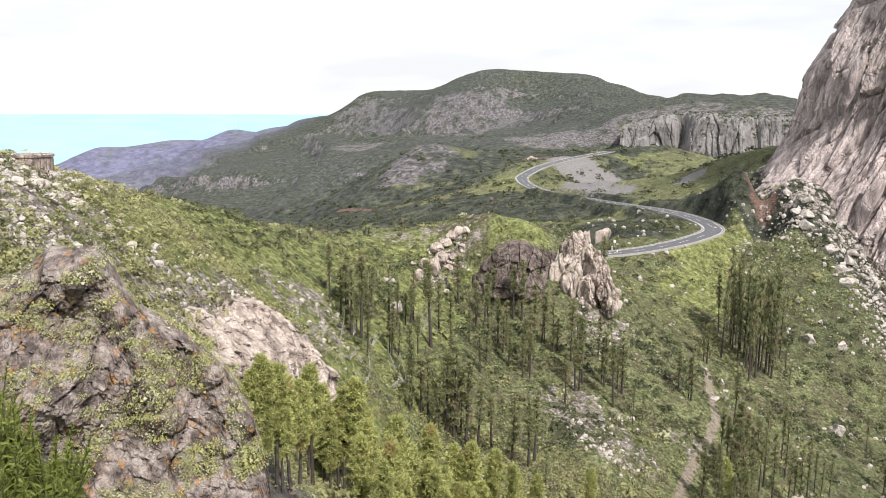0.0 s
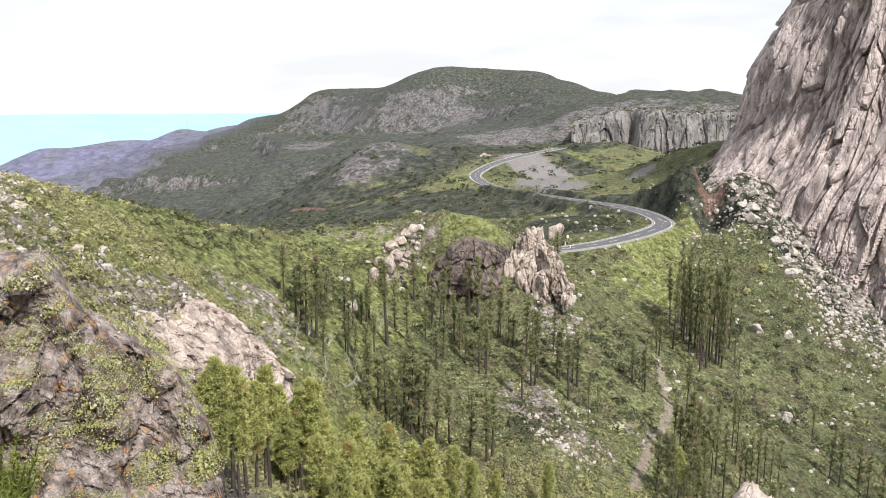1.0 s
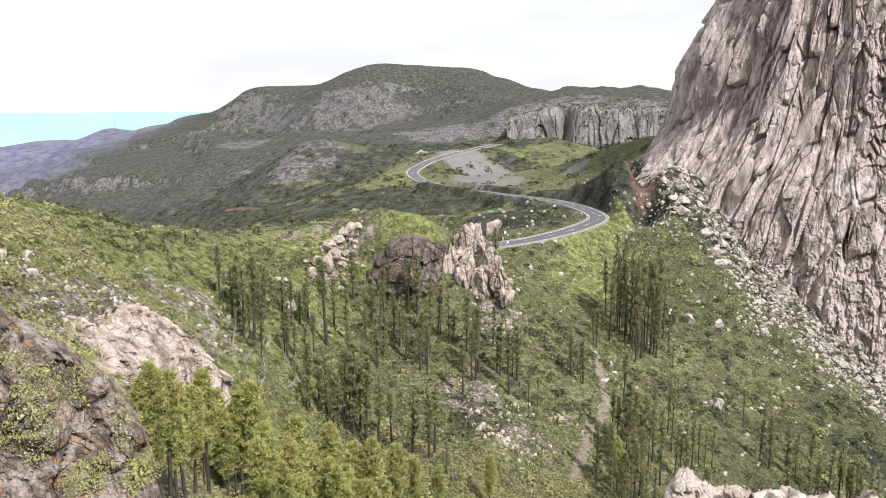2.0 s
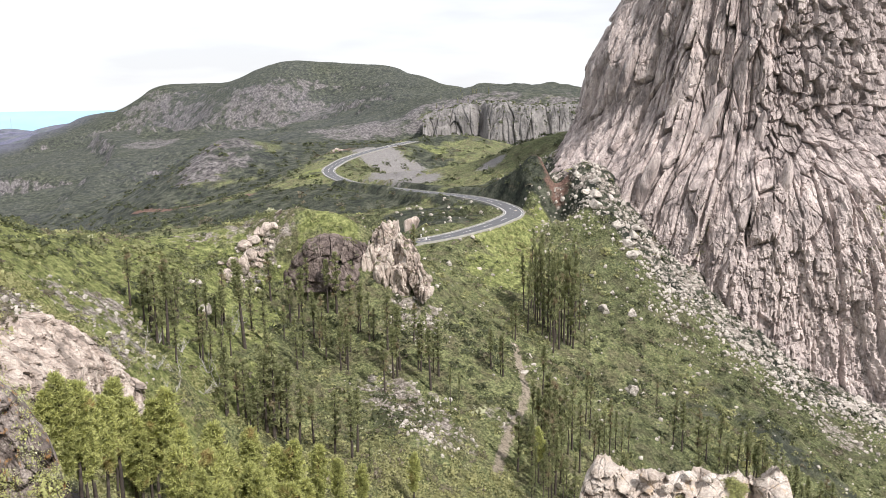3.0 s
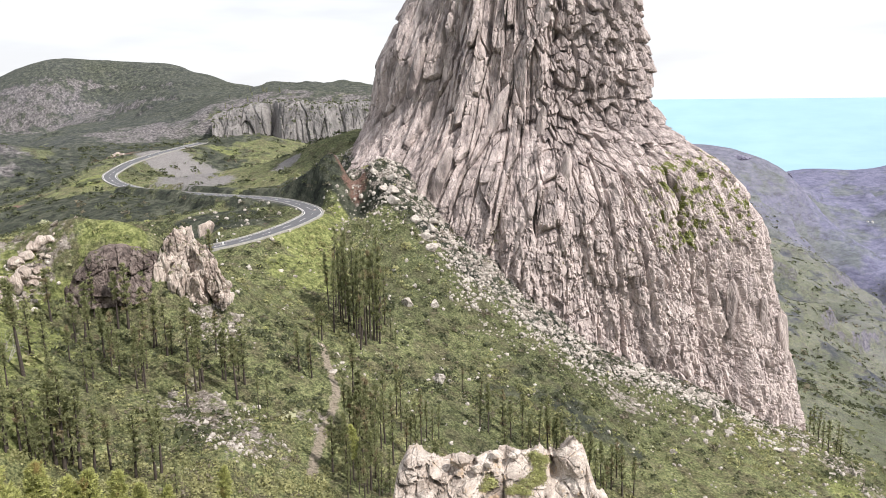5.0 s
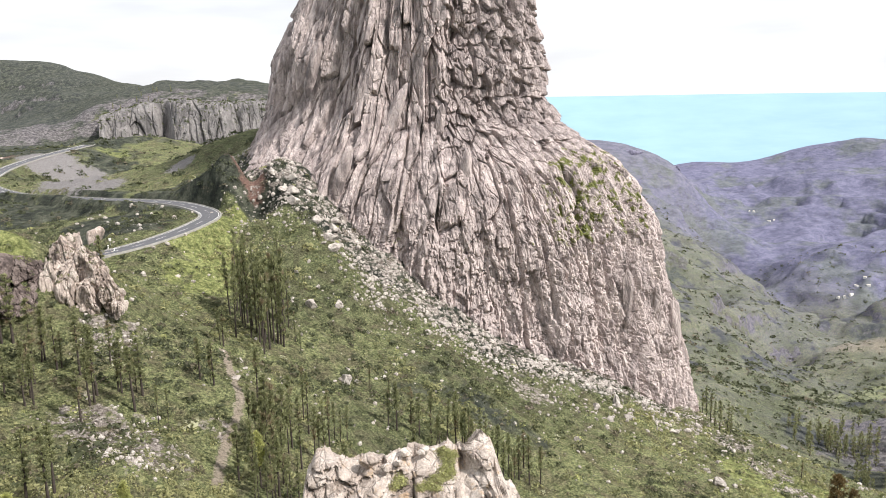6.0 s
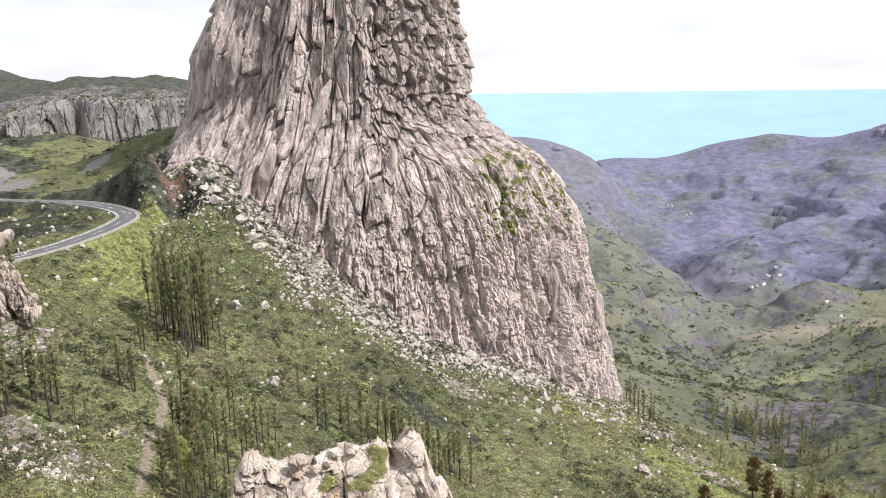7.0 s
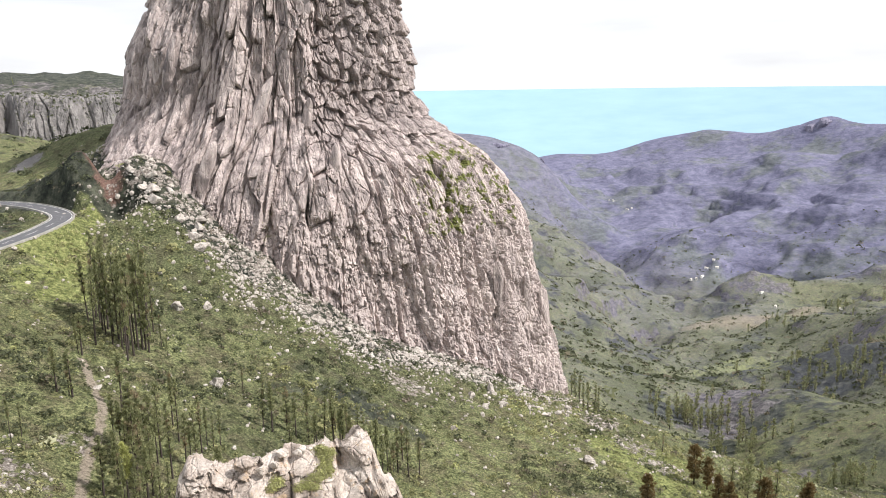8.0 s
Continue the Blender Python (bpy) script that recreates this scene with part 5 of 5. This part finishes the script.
scrub("distant_bushes", "dark bushes dotting the hills beyond the road", 12000, 13, 330, 800, 0.8, 16, 0.36, 1.3, thin=0.7, pale=0.0, shift=-1.3)
scrub("valley_bushes", "small trees and bushes dotting the valley", 13000, 14, 600, 2200, 0.8, 14, 0.36, 2.2, 44, 78, thin=0.75, pale=0.0, shift=-2.6)


# ---- pines ----
def tuft(rng, p, out_dir, size, blades):
    """A spray of needles at the end of a twig."""
    d = rng.normal(size=(blades, 3)) * 0.75 + out_dir + np.array((0, 0, 0.35))
    d /= np.linalg.norm(d, axis=1)[:, None]
    a = np.cross(d, rng.normal(size=(blades, 3))); a /= np.linalg.norm(a, axis=1)[:, None]
    s = size * rng.uniform(0.7, 1.25, (blades, 1))
    return np.stack([p - a * s * 0.14, p + a * s * 0.14, p + d * s], 1).reshape(-1, 3)


def pine(kind, seed, height, bare, girth, tufts, blades, size, needles, label):
    """A pine with a straight dark trunk, short limbs and sprays of needles; girth: widest reach of the crown."""
    rng = np.random.default_rng(seed)
    bend = rng.normal(0, 0.012 * height, 2)
    axis = lambda f: np.array((bend[0] * math.sin(2.2 * f), bend[1] * math.sin(1.8 * f), f * height))
    trunk = [tube([axis(f) - (0, 0, 1.2 if f == 0 else 0) for f in np.linspace(0, 0.97, 9)], np.interp(np.linspace(0, 1, 9), [0, 1], [height * 0.014 + 0.05, 0.03]), 7)]
    crown = []
    limbs = max(14, tufts // 9)
    for k in range(limbs):
        f = bare + (0.985 - bare) * (k + rng.random()) / limbs
        g = (f - bare) / (1 - bare)
        reach = girth * (0.35 + 0.65 * math.sin(math.pi * min(1, 0.18 + 0.8 * (1 - g)))) * (1 - g) ** 0.35 * rng.uniform(0.55, 1.15)
        t = k * 2.4 + rng.uniform(-0.5, 0.5)
        way = np.array((math.cos(t), math.sin(t), rng.uniform(0.1, 0.6)))
        base = axis(f)
        tip = base + way * reach
        if kind != "far":
            trunk.append(tube([base, base + way * reach * 0.55 + (0, 0, -0.04 * reach), tip], [0.05 + 0.02 * reach, 0.03, 0.012], 4))
        n = max(4, tufts // limbs)
        for q in range(n):
            s = 0.3 + 0.7 * (q + rng.random()) / n
            p = base + way * reach * s + rng.normal(0, 0.13 * reach + 0.1, 3) * (1, 1, 0.8)
            crown.append(tuft(rng, p, way * (0.6, 0.6, 0.6), size, blades))
    for q in range(6):
        crown.append(tuft(rng, axis(0.95 + 0.008 * q) + rng.normal(0, 0.08, 3), np.array((0, 0, 1.2)), size, blades))
    v, f = stack_meshes(trunk)
    c = np.concatenate(crown)
    if kind == "far":
        return v, f, c
    tree = thing("pine_tree", label, "pine tree", "pines on the slopes")
    part("trunk", mesh_from("trunk", v, f, BARK), tree)
    part("crown", mesh_from("crown", c, np.arange(len(c)).reshape(-1, 3), needles, False), tree)
    return tree


PINES_SPUR = [(-19.2, 144.4, 9.2), (-17.9, 145.2, 12.3), (-16.7, 139.5, 12.6), (-15.8, 140.2, 8.7), (-15.1, 140.9, 15.3), (-14.8, 147.8, 10), (-13.1, 132.6, 9.6), (-14.1, 150.7, 10.1), (-11, 157.2, 8.9), (-9.8, 140.8, 7.5), (-9.1, 153, 9.2), (-8.1, 141.2, 6.7), (-7.5, 154.8, 6.9), (-6.3, 152.5, 10.3), (-5.4, 126.5, 8.8), (-3.5, 128.5, 10), (-2.2, 151.3, 17.7), (-0.7, 159.3, 10.1), (0.3, 140.2, 8.6), (1, 127.7, 15), (2.1, 127.1, 16.5), (3.8, 181.7, 12.1), (3.3, 129.8, 11.2), (4.2, 127.1, 15), (2.6, 129.3, 8.1), (-1.6, 125.8, 6.4), (-0.5, 126.9, 8.4), (7.7, 173.6, 11), (-4.6, 144.4, 8.8)]
PINES_KNOLL = [(12.4, 184, 10.2), (9.7, 177.3, 12.5), (16.6, 179.4, 12.7), (18.6, 178.5, 14.7), (20.4, 168.9, 14), (22.9, 170.4, 9.7), (24.2, 165.5, 11.3), (27.6, 161.8, 12.4), (17.8, 160.7, 9.8), (13.1, 162.9, 8.6), (13.9, 157.7, 9.6), (16.6, 154.4, 9.5), (18, 156.9, 10.8), (27.9, 152.4, 10.7), (34, 148.2, 12.9), (36.7, 152.6, 12), (39.4, 188, 11.3), (50, 158.5, 9.5), (52, 156, 10.1), (62.5, 178.2, 10), (28.9, 154.6, 14.4), (25.1, 165.7, 7.6), (2, 150.1, 6.8), (5.7, 161.9, 7.3), (9.1, 156, 9.5), (6.3, 128.4, 11.2), (8.7, 127.9, 10.1), (11.5, 120.8, 11.1), (13.9, 117, 11.3), (15, 119.1, 11.5), (16.1, 112.9, 6.5)]
PINES_FOOT = [(72.8, 200.3, 16.7), (75.2, 201.4, 22.4), (74.3, 195.5, 20.3), (75.6, 195.4, 24), (75.8, 192.5, 23.2), (75.7, 189.7, 24), (75.9, 186.9, 22.7), (75.6, 184.2, 24), (75.6, 181.5, 24), (78, 184.2, 24), (79.1, 184.1, 24), (79.9, 184.2, 21.2), (83.3, 188.9, 23.2), (84.9, 190.1, 16.4), (72.7, 178.2, 20.4), (76.4, 195.6, 14.1), (84, 184.3, 8.4), (83.3, 180, 6), (62.1, 179.2, 8.6), (50.4, 160.2, 8.3), (51.7, 156.9, 8.8), (75, 198.6, 15.8), (74, 183.9, 19.4), (73.9, 192.8, 17), (78.4, 186.8, 18.3), (84.5, 193.7, 24), (36, 154.1, 8.5), (37.1, 144.4, 8.1), (38.9, 144.6, 7)]
PINES_LOW = [(52.8, 139.5, 10.6), (52.3, 135, 12.6), (53, 133.7, 12.6), (53.5, 132.2, 14.8), (55.6, 134.3, 15), (55.1, 131.2, 14.8), (55.6, 130, 17), (58.8, 135.3, 11.7), (60.5, 137.3, 15.5), (59.4, 131, 15), (67.3, 145.9, 12.6), (66.5, 142.1, 13.6), (63.6, 133.8, 11.9), (64.8, 134.3, 9.5), (65.4, 132.9, 13.1), (69.4, 138.5, 12.3), (71.8, 140.7, 8.8), (72.5, 139.5, 7.5), (74.4, 140.1, 8.8), (46.2, 120.5, 8.4), (47.3, 119.2, 8.4), (49.1, 119.7, 9.5), (50.8, 118.6, 8.5), (54.2, 121.4, 8.7), (56.1, 120.5, 7.6), (47, 124.1, 12.9), (50.1, 125, 12), (52.6, 124.3, 11), (93.5, 162.7, 7.2), (96.8, 158.9, 7.2)]
PINES_GULLY = [(89.6, 148, 9.5), (90.7, 146.1, 12.2), (95.1, 146.8, 11), (96.1, 144.8, 11), (99.8, 145.5, 11.2), (103.5, 143.8, 9.8), (107.2, 144.4, 8.5), (109.6, 143.1, 8.6), (110.9, 138.2, 9.9), (111.5, 134.7, 11.3), (112.4, 131.6, 11.2), (114.3, 130, 11.3), (115.9, 128, 12.7), (118.3, 126.9, 10.6), (108.5, 132.9, 11.1), (109.1, 129.6, 11), (111, 128, 9.7), (119.1, 133.7, 10.1), (44.1, 116.4, 7.2), (47.4, 116.8, 8.3), (51.9, 119.7, 8.5), (49.4, 124.3, 8.7), (54, 127.1, 8.9), (98.6, 141.3, 8.2), (111.9, 141.7, 10.1)]
PINES_EAST = [(361.9, 252, 17.2), (233.9, 161.1, 11.1), (222.6, 151.5, 9.5), (216.1, 145.1, 11.2), (220.2, 145, 10.3), (358.5, 252.1, 13.6), (222.2, 145, 9.4), (212.4, 114.2, 6.7)]
PINES_LUSH = [(-10.6, 44.1, 8.4), (-10.1, 44.9, 8.3), (-11, 43.8, 7.2), (-9.6, 46.8, 8.3), (-9.9, 51.2, 8), (-12.8, 73, 13.5), (-15.2, 95.7, 14.5), (-14.4, 79.2, 9.7), (-12.8, 96.6, 15), (-11.7, 97, 17.1), (-13.6, 96.9, 12.7), (-10.3, 97.6, 13.6), (-9.8, 45.3, 6.7), (-10.4, 43.9, 6.2), (-14.4, 94.9, 12.5), (-10.5, 95.9, 11)]
PINES_FRONT = [(-6.4, 67.9, 12.3), (-4.7, 74.6, 14.8), (-3.5, 81.6, 13.4), (-1.5, 93.2, 14.8), (1.5, 95.2, 12.7), (3.7, 94.7, 13.5), (6.8, 96.6, 13), (9.6, 98, 10.7), (12.7, 98.1, 9.9), (-3.8, 48, 7.8), (-3.1, 65.4, 9.5), (0, 79.1, 11.4), (4.8, 87, 11.1), (22.1, 108.8, 9.1), (48.2, 123.9, 10.8)]
PINES_DRY = [(197.2, 95.6, 12.5), (198.7, 92.4, 10), (156, 87.1, 10.4), (178.3, 79.9, 9.7), (175.7, 75.4, 9.5), (179.5, 68.4, 12.7), (183.6, 60.5, 13.5)]

SLIM = [pine("slim", 900 + k, 12.0, (0.3, 0.45, 0.15, 0.4, 0.55, 0.25)[k], (0.8, 0.65, 0.95, 0.75, 0.6, 0.85)[k], 170, 9, 0.5, NEEDLES, "slender dull green pine with scorched dark trunk") for k in range(6)]
LUSH = [pine("lush", 920 + k, 15.0, (0.38, 0.45, 0.32, 0.4)[k], (1.9, 1.6, 2.1, 1.8)[k], 640, 15, 0.52, FRESH, "tall fresh yellow-green pine with bare dark trunk") for k in range(4)]
SERE = [pine("dry", 940 + k, 11.0, 0.15, 2.6, 360, 8, 0.7, DRY, "browned dry pine on the slope") for k in range(2)]
FAR = [pine("far", 950 + k, 12.0, 0.1, 1.7, 40, 5, 1.4, NEEDLES, "") for k in range(3)]


def plant(models, spots, seed, first=True, squat=1.0):
    """Sets trees at (x, y, height); the models themselves take the first spots."""
    rng = np.random.default_rng(seed)
    for k, (x, y, h) in enumerate(spots):
        model = models[k % len(models)]
        s = h / (12.0 if model in SLIM else 15.0 if model in LUSH else 11.0)
        m = Matrix.Translation((x, y, on_ground(x, y) - 0.2)) @ Matrix.Rotation(rng.uniform(0, 6.28), 4, "Z") @ Matrix.Rotation(rng.normal(0, 0.025), 4, "X") @ Matrix.Diagonal((s * squat, s * squat, s, 1))
        if first and k < len(models):
            model.matrix_basis = m
        else:
            t = copy_thing(model, m)
            t.matrix_basis = m


plant(SLIM, PINES_SPUR, 1, True, 1.25)
plant(SLIM[2:] + SLIM[:2], PINES_KNOLL, 2, False, 1.25)
plant(SLIM[1:] + SLIM[:1], PINES_FOOT, 3, False, 0.68)
plant(SLIM[3:] + SLIM[:3], PINES_LOW, 4, False, 0.8)
plant(SLIM, PINES_GULLY, 5, False)
plant(SLIM[2:4], PINES_EAST, 6, False)
plant(LUSH, PINES_LUSH, 7)
plant(LUSH[1:] + LUSH[:1], PINES_FRONT, 8, False)
plant(SERE, PINES_DRY, 9)


THICKETS = [(-12, 143, 6, 4, 9, 14), (2, 128, 6, 5, 11, 16), (10, 150, 9, 6, 9, 12), (20, 165, 8, 6, 9, 12), (30, 155, 8, 5, 9, 12), (54, 128, 7, 9, 10, 15), (79, 188, 4, 5, 15, 22), (104, 138, 9, 10, 8, 12)]
rng_wood = np.random.default_rng(77)
for k, (cx, cy, spread, count, low, high) in enumerate(THICKETS):
    spots = [(cx + rng_wood.normal(0, spread), cy + rng_wood.normal(0, spread), rng_wood.uniform(low, high)) for _ in range(count)]
    plant(SLIM[k % 6:] + SLIM[:k % 6], spots, 20 + k, False, 0.7 if low > 14 else 1.15)
plant(LUSH, [(-1 + rng_wood.normal(0, 3), 76 + rng_wood.normal(0, 9), rng_wood.uniform(9, 13)) for _ in range(12)], 30, False)

WOODS = [((507.0, 236.8, -249.5), 34, 34, 10, 15), ((503.3, 252.6, -246.6), 26, 18, 10, 14), ((461.2, 201.0, -240.1), 26, 22, 9, 14), ((792.0, 227.1, -291.0), 70, 44, 12, 18), ((891.6, 304.1, -323.5), 40, 12, 10, 16), ((1174.1, 428.8, -383.4), 60, 24, 10, 16), ((1326.8, 414.8, -393.7), 60, 20, 10, 16), ((392.5, 110.0, -201.6), 20, 18, 7, 11), ((215.6, 84.6, -121.7), 14, 12, 7, 11), ((283.2, 992.6, -8.8), 60, 20, 4, 7)]


def woods():
    """All far pines in two joined meshes, trunks and crowns."""
    rng = np.random.default_rng(61)
    stems, crowns = [], []
    for centre, reach, count, low, high in WOODS:
        for k in range(count):
            q = rng.normal(0, 0.5, 2) * reach
            x, y = centre[0] + q[0], centre[1] + q[1]
            v, f, c = FAR[k % 3]
            h = rng.uniform(low, high) / 12
            at = (x, y, on_ground(x, y) - 0.3)
            stems.append((v * h + at, f))
            crowns.append(c * h + at)
    v, f = stack_meshes(stems)
    tagged(new("distant_trunks", mesh_from("distant_trunks", v, f, BARK)), "dark trunks of the distant pine woods", "trees", kind="stuff")
    c = np.concatenate(crowns)
    tagged(new("distant_pinewood", mesh_from("distant_pinewood", c, np.arange(len(c)).reshape(-1, 3), NEEDLES, False)), "dark green pine woods across the valley", "trees", kind="stuff")


woods()


# ---- dead shrubs ----
def dead_shrub(seed, x, y, tall):
    rng = np.random.default_rng(seed)
    bush = thing("dead_shrub", "leafless bleached shrub with tangled grey twigs", "shrub", "dead shrubs among the scrub", (x, y, on_ground(x, y)))
    for k in range(5):
        a = rng.uniform(0, 6.28)
        stem, p, d = [], np.array((0.0, 0.0, -0.2)), np.array((math.cos(a) * 0.7, math.sin(a) * 0.7, 0.9))
        line = [p]
        for _ in range(4):
            d = d + rng.normal(0, 0.28, 3)
            p = p + d / np.linalg.norm(d) * tall * 0.3
            line.append(p)
            e = p + (d + rng.normal(0, 0.6, 3)) * tall * 0.28
            stem.append(tube([p, 0.5 * (p + e) + rng.normal(0, 0.05, 3), e], [0.03, 0.022, 0.01], 4))
        stem.append(tube(line, np.linspace(0.07, 0.02, 5), 5))
        v, f = stack_meshes(stem)
        part("branch", mesh_from("branch", v, f, TWIG), bush)


for k, (p, tall) in enumerate((((-16.6, 121.8, -38.6), 2.4), ((-12.1, 126.8, -45.2), 2.8), ((-8.5, 137.3, -48.3), 2.6), ((-16.5, 140.1, -43.1), 2.2), ((-19.2, 118.3, -37.0), 2.0), ((-12.7, 118.1, -44.9), 2.2), ((-4.4, 154.6, -46.5), 3.4), ((-5.3, 157.2, -45.5), 3.2), ((-8.9, 127.9, -48.6), 2.2), ((-14.8, 121.2, -41.3), 2.0), ((-6.8, 134.2, -49.9), 2.4), ((-12.8, 139.6, -45.3), 2.0))):
    dead_shrub(990 + k, p[0], p[1], tall)


# ---- near heather ----
def heather(seed, at, reach, tall, sprigs):
    rng = np.random.default_rng(seed)
    bush = thing("heather_bush", "feathery bright green heather bush with russet tips", "bush", "heather below the viewpoint", at)
    stems, leaf = [], []
    for k in range(sprigs):
        a, q = rng.uniform(0, 6.28), math.sqrt(rng.random()) * reach
        base = np.array((q * math.cos(a), q * math.sin(a), 0.0))
        way = np.array((base[0] * 0.25, base[1] * 0.25, 1.0)) + rng.normal(0, 0.16, 3)
        way /= np.linalg.norm(way)
        h = tall * rng.uniform(0.6, 1.1) * (1 - 0.35 * (q / reach) ** 2)
        stems.append(tube([base, base + way * h * 0.5, base + way * h], [0.012, 0.008, 0.003], 4))
        n = 150
        f = rng.uniform(0.25, 1.0, (n, 1))
        p = base + way * h * f
        d = rng.normal(size=(n, 3)) * 0.8 + way * 0.9
        d /= np.linalg.norm(d, axis=1)[:, None]
        b = np.cross(d, rng.normal(size=(n, 3))); b /= np.linalg.norm(b, axis=1)[:, None]
        s = 0.11 * (1.35 - f)
        leaf.append(np.stack([p - b * s * 0.16, p + b * s * 0.16, p + d * s], 1).reshape(-1, 3))
    v, f = stack_meshes(stems)
    part("stems", mesh_from("stems", v, f, BARK), bush)
    c = np.concatenate(leaf)
    part("leaves", mesh_from("leaves", c, np.arange(len(c)).reshape(-1, 3), HEATH, False), bush)


for k, (p, reach, tall, n) in enumerate((((-3.1, 5.2, -3.1), 0.42, 1.05, 80), ((-3.5, 5.4, -3.0), 0.4, 1.1, 70), ((-2.8, 5.6, -3.6), 0.4, 0.62, 70), ((-2.5, 6.1, -4.0), 0.4, 0.55, 60), ((-2.7, 4.9, -3.1), 0.3, 0.6, 50))):
    heather(970 + k, p, reach, tall, n)


# ---- things made by people ----
wall_at = Vector((-51.1, 98.5, -8.1))
lookout = thing("lookout_wall", "rounded dry stone wall of a lookout on the crest", "wall", at=wall_at)
wv, wf = [], None
for r, z in ((2.3, -2.0), (2.3, 0.9), (2.45, 0.95), (2.45, 1.2), (1.9, 1.2), (1.9, -2.0)):
    wv += [(r * math.cos(a), r * math.sin(a), z) for a in np.linspace(0, 2 * math.pi, 40, endpoint=False)]
wv = np.array(wv)
wv[:, :2] *= (1 + 0.015 * fractal(wv[:, 0] * 3, wv[:, 1] * 3, wv[:, 2] * 3, 2, 5))[:, None]
part("masonry", mesh_from("masonry", wv, grid_faces(6, 40, True), PINK_ROCK, False), lookout)
for k, a in enumerate(np.linspace(0, 2 * math.pi, 26, endpoint=False)):
    b = part("coping_stone", shapes[k % 5], lookout)
    b.scale = (0.28, 0.2, 0.16)
    b.location = (2.2 * math.cos(a), 2.2 * math.sin(a), 1.22)
    b.rotation_euler = (0, 0, a + 1.57)

outcrop("ridge_stack", "small dark rock stack on the far ridge", "rock", HAZED_ROCK, [((1973.8, 1526.1, -270.0), (13, 12, 19), 0.2, 0.0), ((1816.7, 1568.3, -214.5), (60, 30, 18), 0.4, 0.0)], level=4, rough=0.08, joint=12.0)
outcrop("ridge_crag", "grey crag crowning the far ridge", "rock", HAZED_ROCK, [((3290.5, 1132.8, -212.7), (55, 40, 34), 0.2, 0.0), ((3276.3, 1173.1, -235.4), (50, 40, 28), 0.4, 0.0), ((3309.8, 1075.1, -225.0), (60, 40, 26), 0.1, 0.0)], level=5, rough=0.06)
mast_at = Vector((-672.5, 2604.6, -108.4))
mast = thing("radio_mast", "thin grey lattice radio mast on the ridge", "mast", at=mast_at)
for k, a in enumerate((0.3, 2.4, 4.5)):
    v, f = tube([(1.6 * math.cos(a), 1.6 * math.sin(a), -6), (0.5 * math.cos(a), 0.5 * math.sin(a), 44)], [0.35, 0.25], 6)
    part("mast_leg", mesh_from("mast_leg", v, f, STEEL), mast)
for z in range(0, 44, 6):
    v, f = tube([(1.3, 0.4, z), (-1.1, 0.9, z + 3), (-0.3, -1.3, z + 6)], [0.18] * 3, 4)
    part("brace", mesh_from("brace", v, f, STEEL), mast)


def house(p, size, turn):
    w, d, h = size
    home = thing("house", "small white village house in the valley", "house", "village houses", (p[0], p[1], on_ground(p[0], p[1])))
    home.rotation_euler = (0, 0, turn)
    b = part("wall", box_mesh("wall", (w, d, h), WHITEWASH), home); b.location = (0, 0, h / 2 - 1)
    bm = bmesh.new()
    q = [bm.verts.new(c) for c in ((-w * .55, -d * .55, 0), (w * .55, -d * .55, 0), (w * .55, d * .55, 0), (-w * .55, d * .55, 0), (-w * .55, 0, h * .35), (w * .55, 0, h * .35))]
    for ids in ((0, 1, 5, 4), (2, 3, 4, 5), (0, 4, 3), (1, 2, 5), (3, 2, 1, 0)):
        bm.faces.new([q[i] for i in ids])
    me = bpy.data.meshes.new("roof"); bm.to_mesh(me); bm.free(); me.materials.append(TILES)
    r = part("roof", me, home); r.location = (0, 0, h - 1)
    for sx in (-0.25, 0.25):
        o = part("window", box_mesh("window", (1.2, 0.2, 1.4), STEEL), home); o.location = (w * sx, -d / 2, h * 0.45)


for k, p in enumerate(((1687.6, 855.4, -486.4), (1704.0, 849.6, -484.5), (1772.8, 859.2, -471.3), (1794.6, 852.6, -468.6), (1775.4, 834.2, -473.4), (1720.5, 843.8, -481.2), (2343.0, 1507.1, -447.2), (2345.4, 1492.4, -450.0), (2336.0, 1429.9, -454.1), (2348.7, 1420.2, -450.8), (1491.2, 606.3, -419.6), (1405.3, 544.3, -424.7), (1308.4, 404.7, -389.2))):
    house(p, (6 + 2 * (k % 3), 5, 4 + k % 2), 0.6 * k)

for k, p in enumerate(((52.6, 241.2, -45.2), (52.9, 235.2, -44.6))):
    post = thing("roadside_bollard", "small white bollard at the roadside", "bollard", "bollards by the road", (p[0], p[1], on_ground(p[0], p[1])))
    v, f = tube([(0, 0, -0.3), (0, 0, 1.0), (0, 0, 1.05)], [0.22, 0.2, 0.05], 10)
    part("post", mesh_from("post", v, f, WHITEWASH), post)
    v, f = tube([(0, 0, 0.7), (0, 0, 0.85)], [0.215, 0.215], 10)
    part("band", mesh_from("band", v, f, STEEL), post, "grey band")
p = (53.6, 242.6, -45.0)
sign = thing("road_sign", "small white road sign on a post", "sign", at=(p[0], p[1], on_ground(p[0], p[1])))
v, f = tube([(0, 0, -0.3), (0, 0, 2.2)], [0.05, 0.05], 8)
part("post", mesh_from("post", v, f, STEEL), sign)
b = part("plate", box_mesh("plate", (0.7, 0.05, 0.9), WHITEWASH, 0.01), sign); b.location = (0, -0.06, 2.0); b.rotation_euler = (0, 0, -0.2)
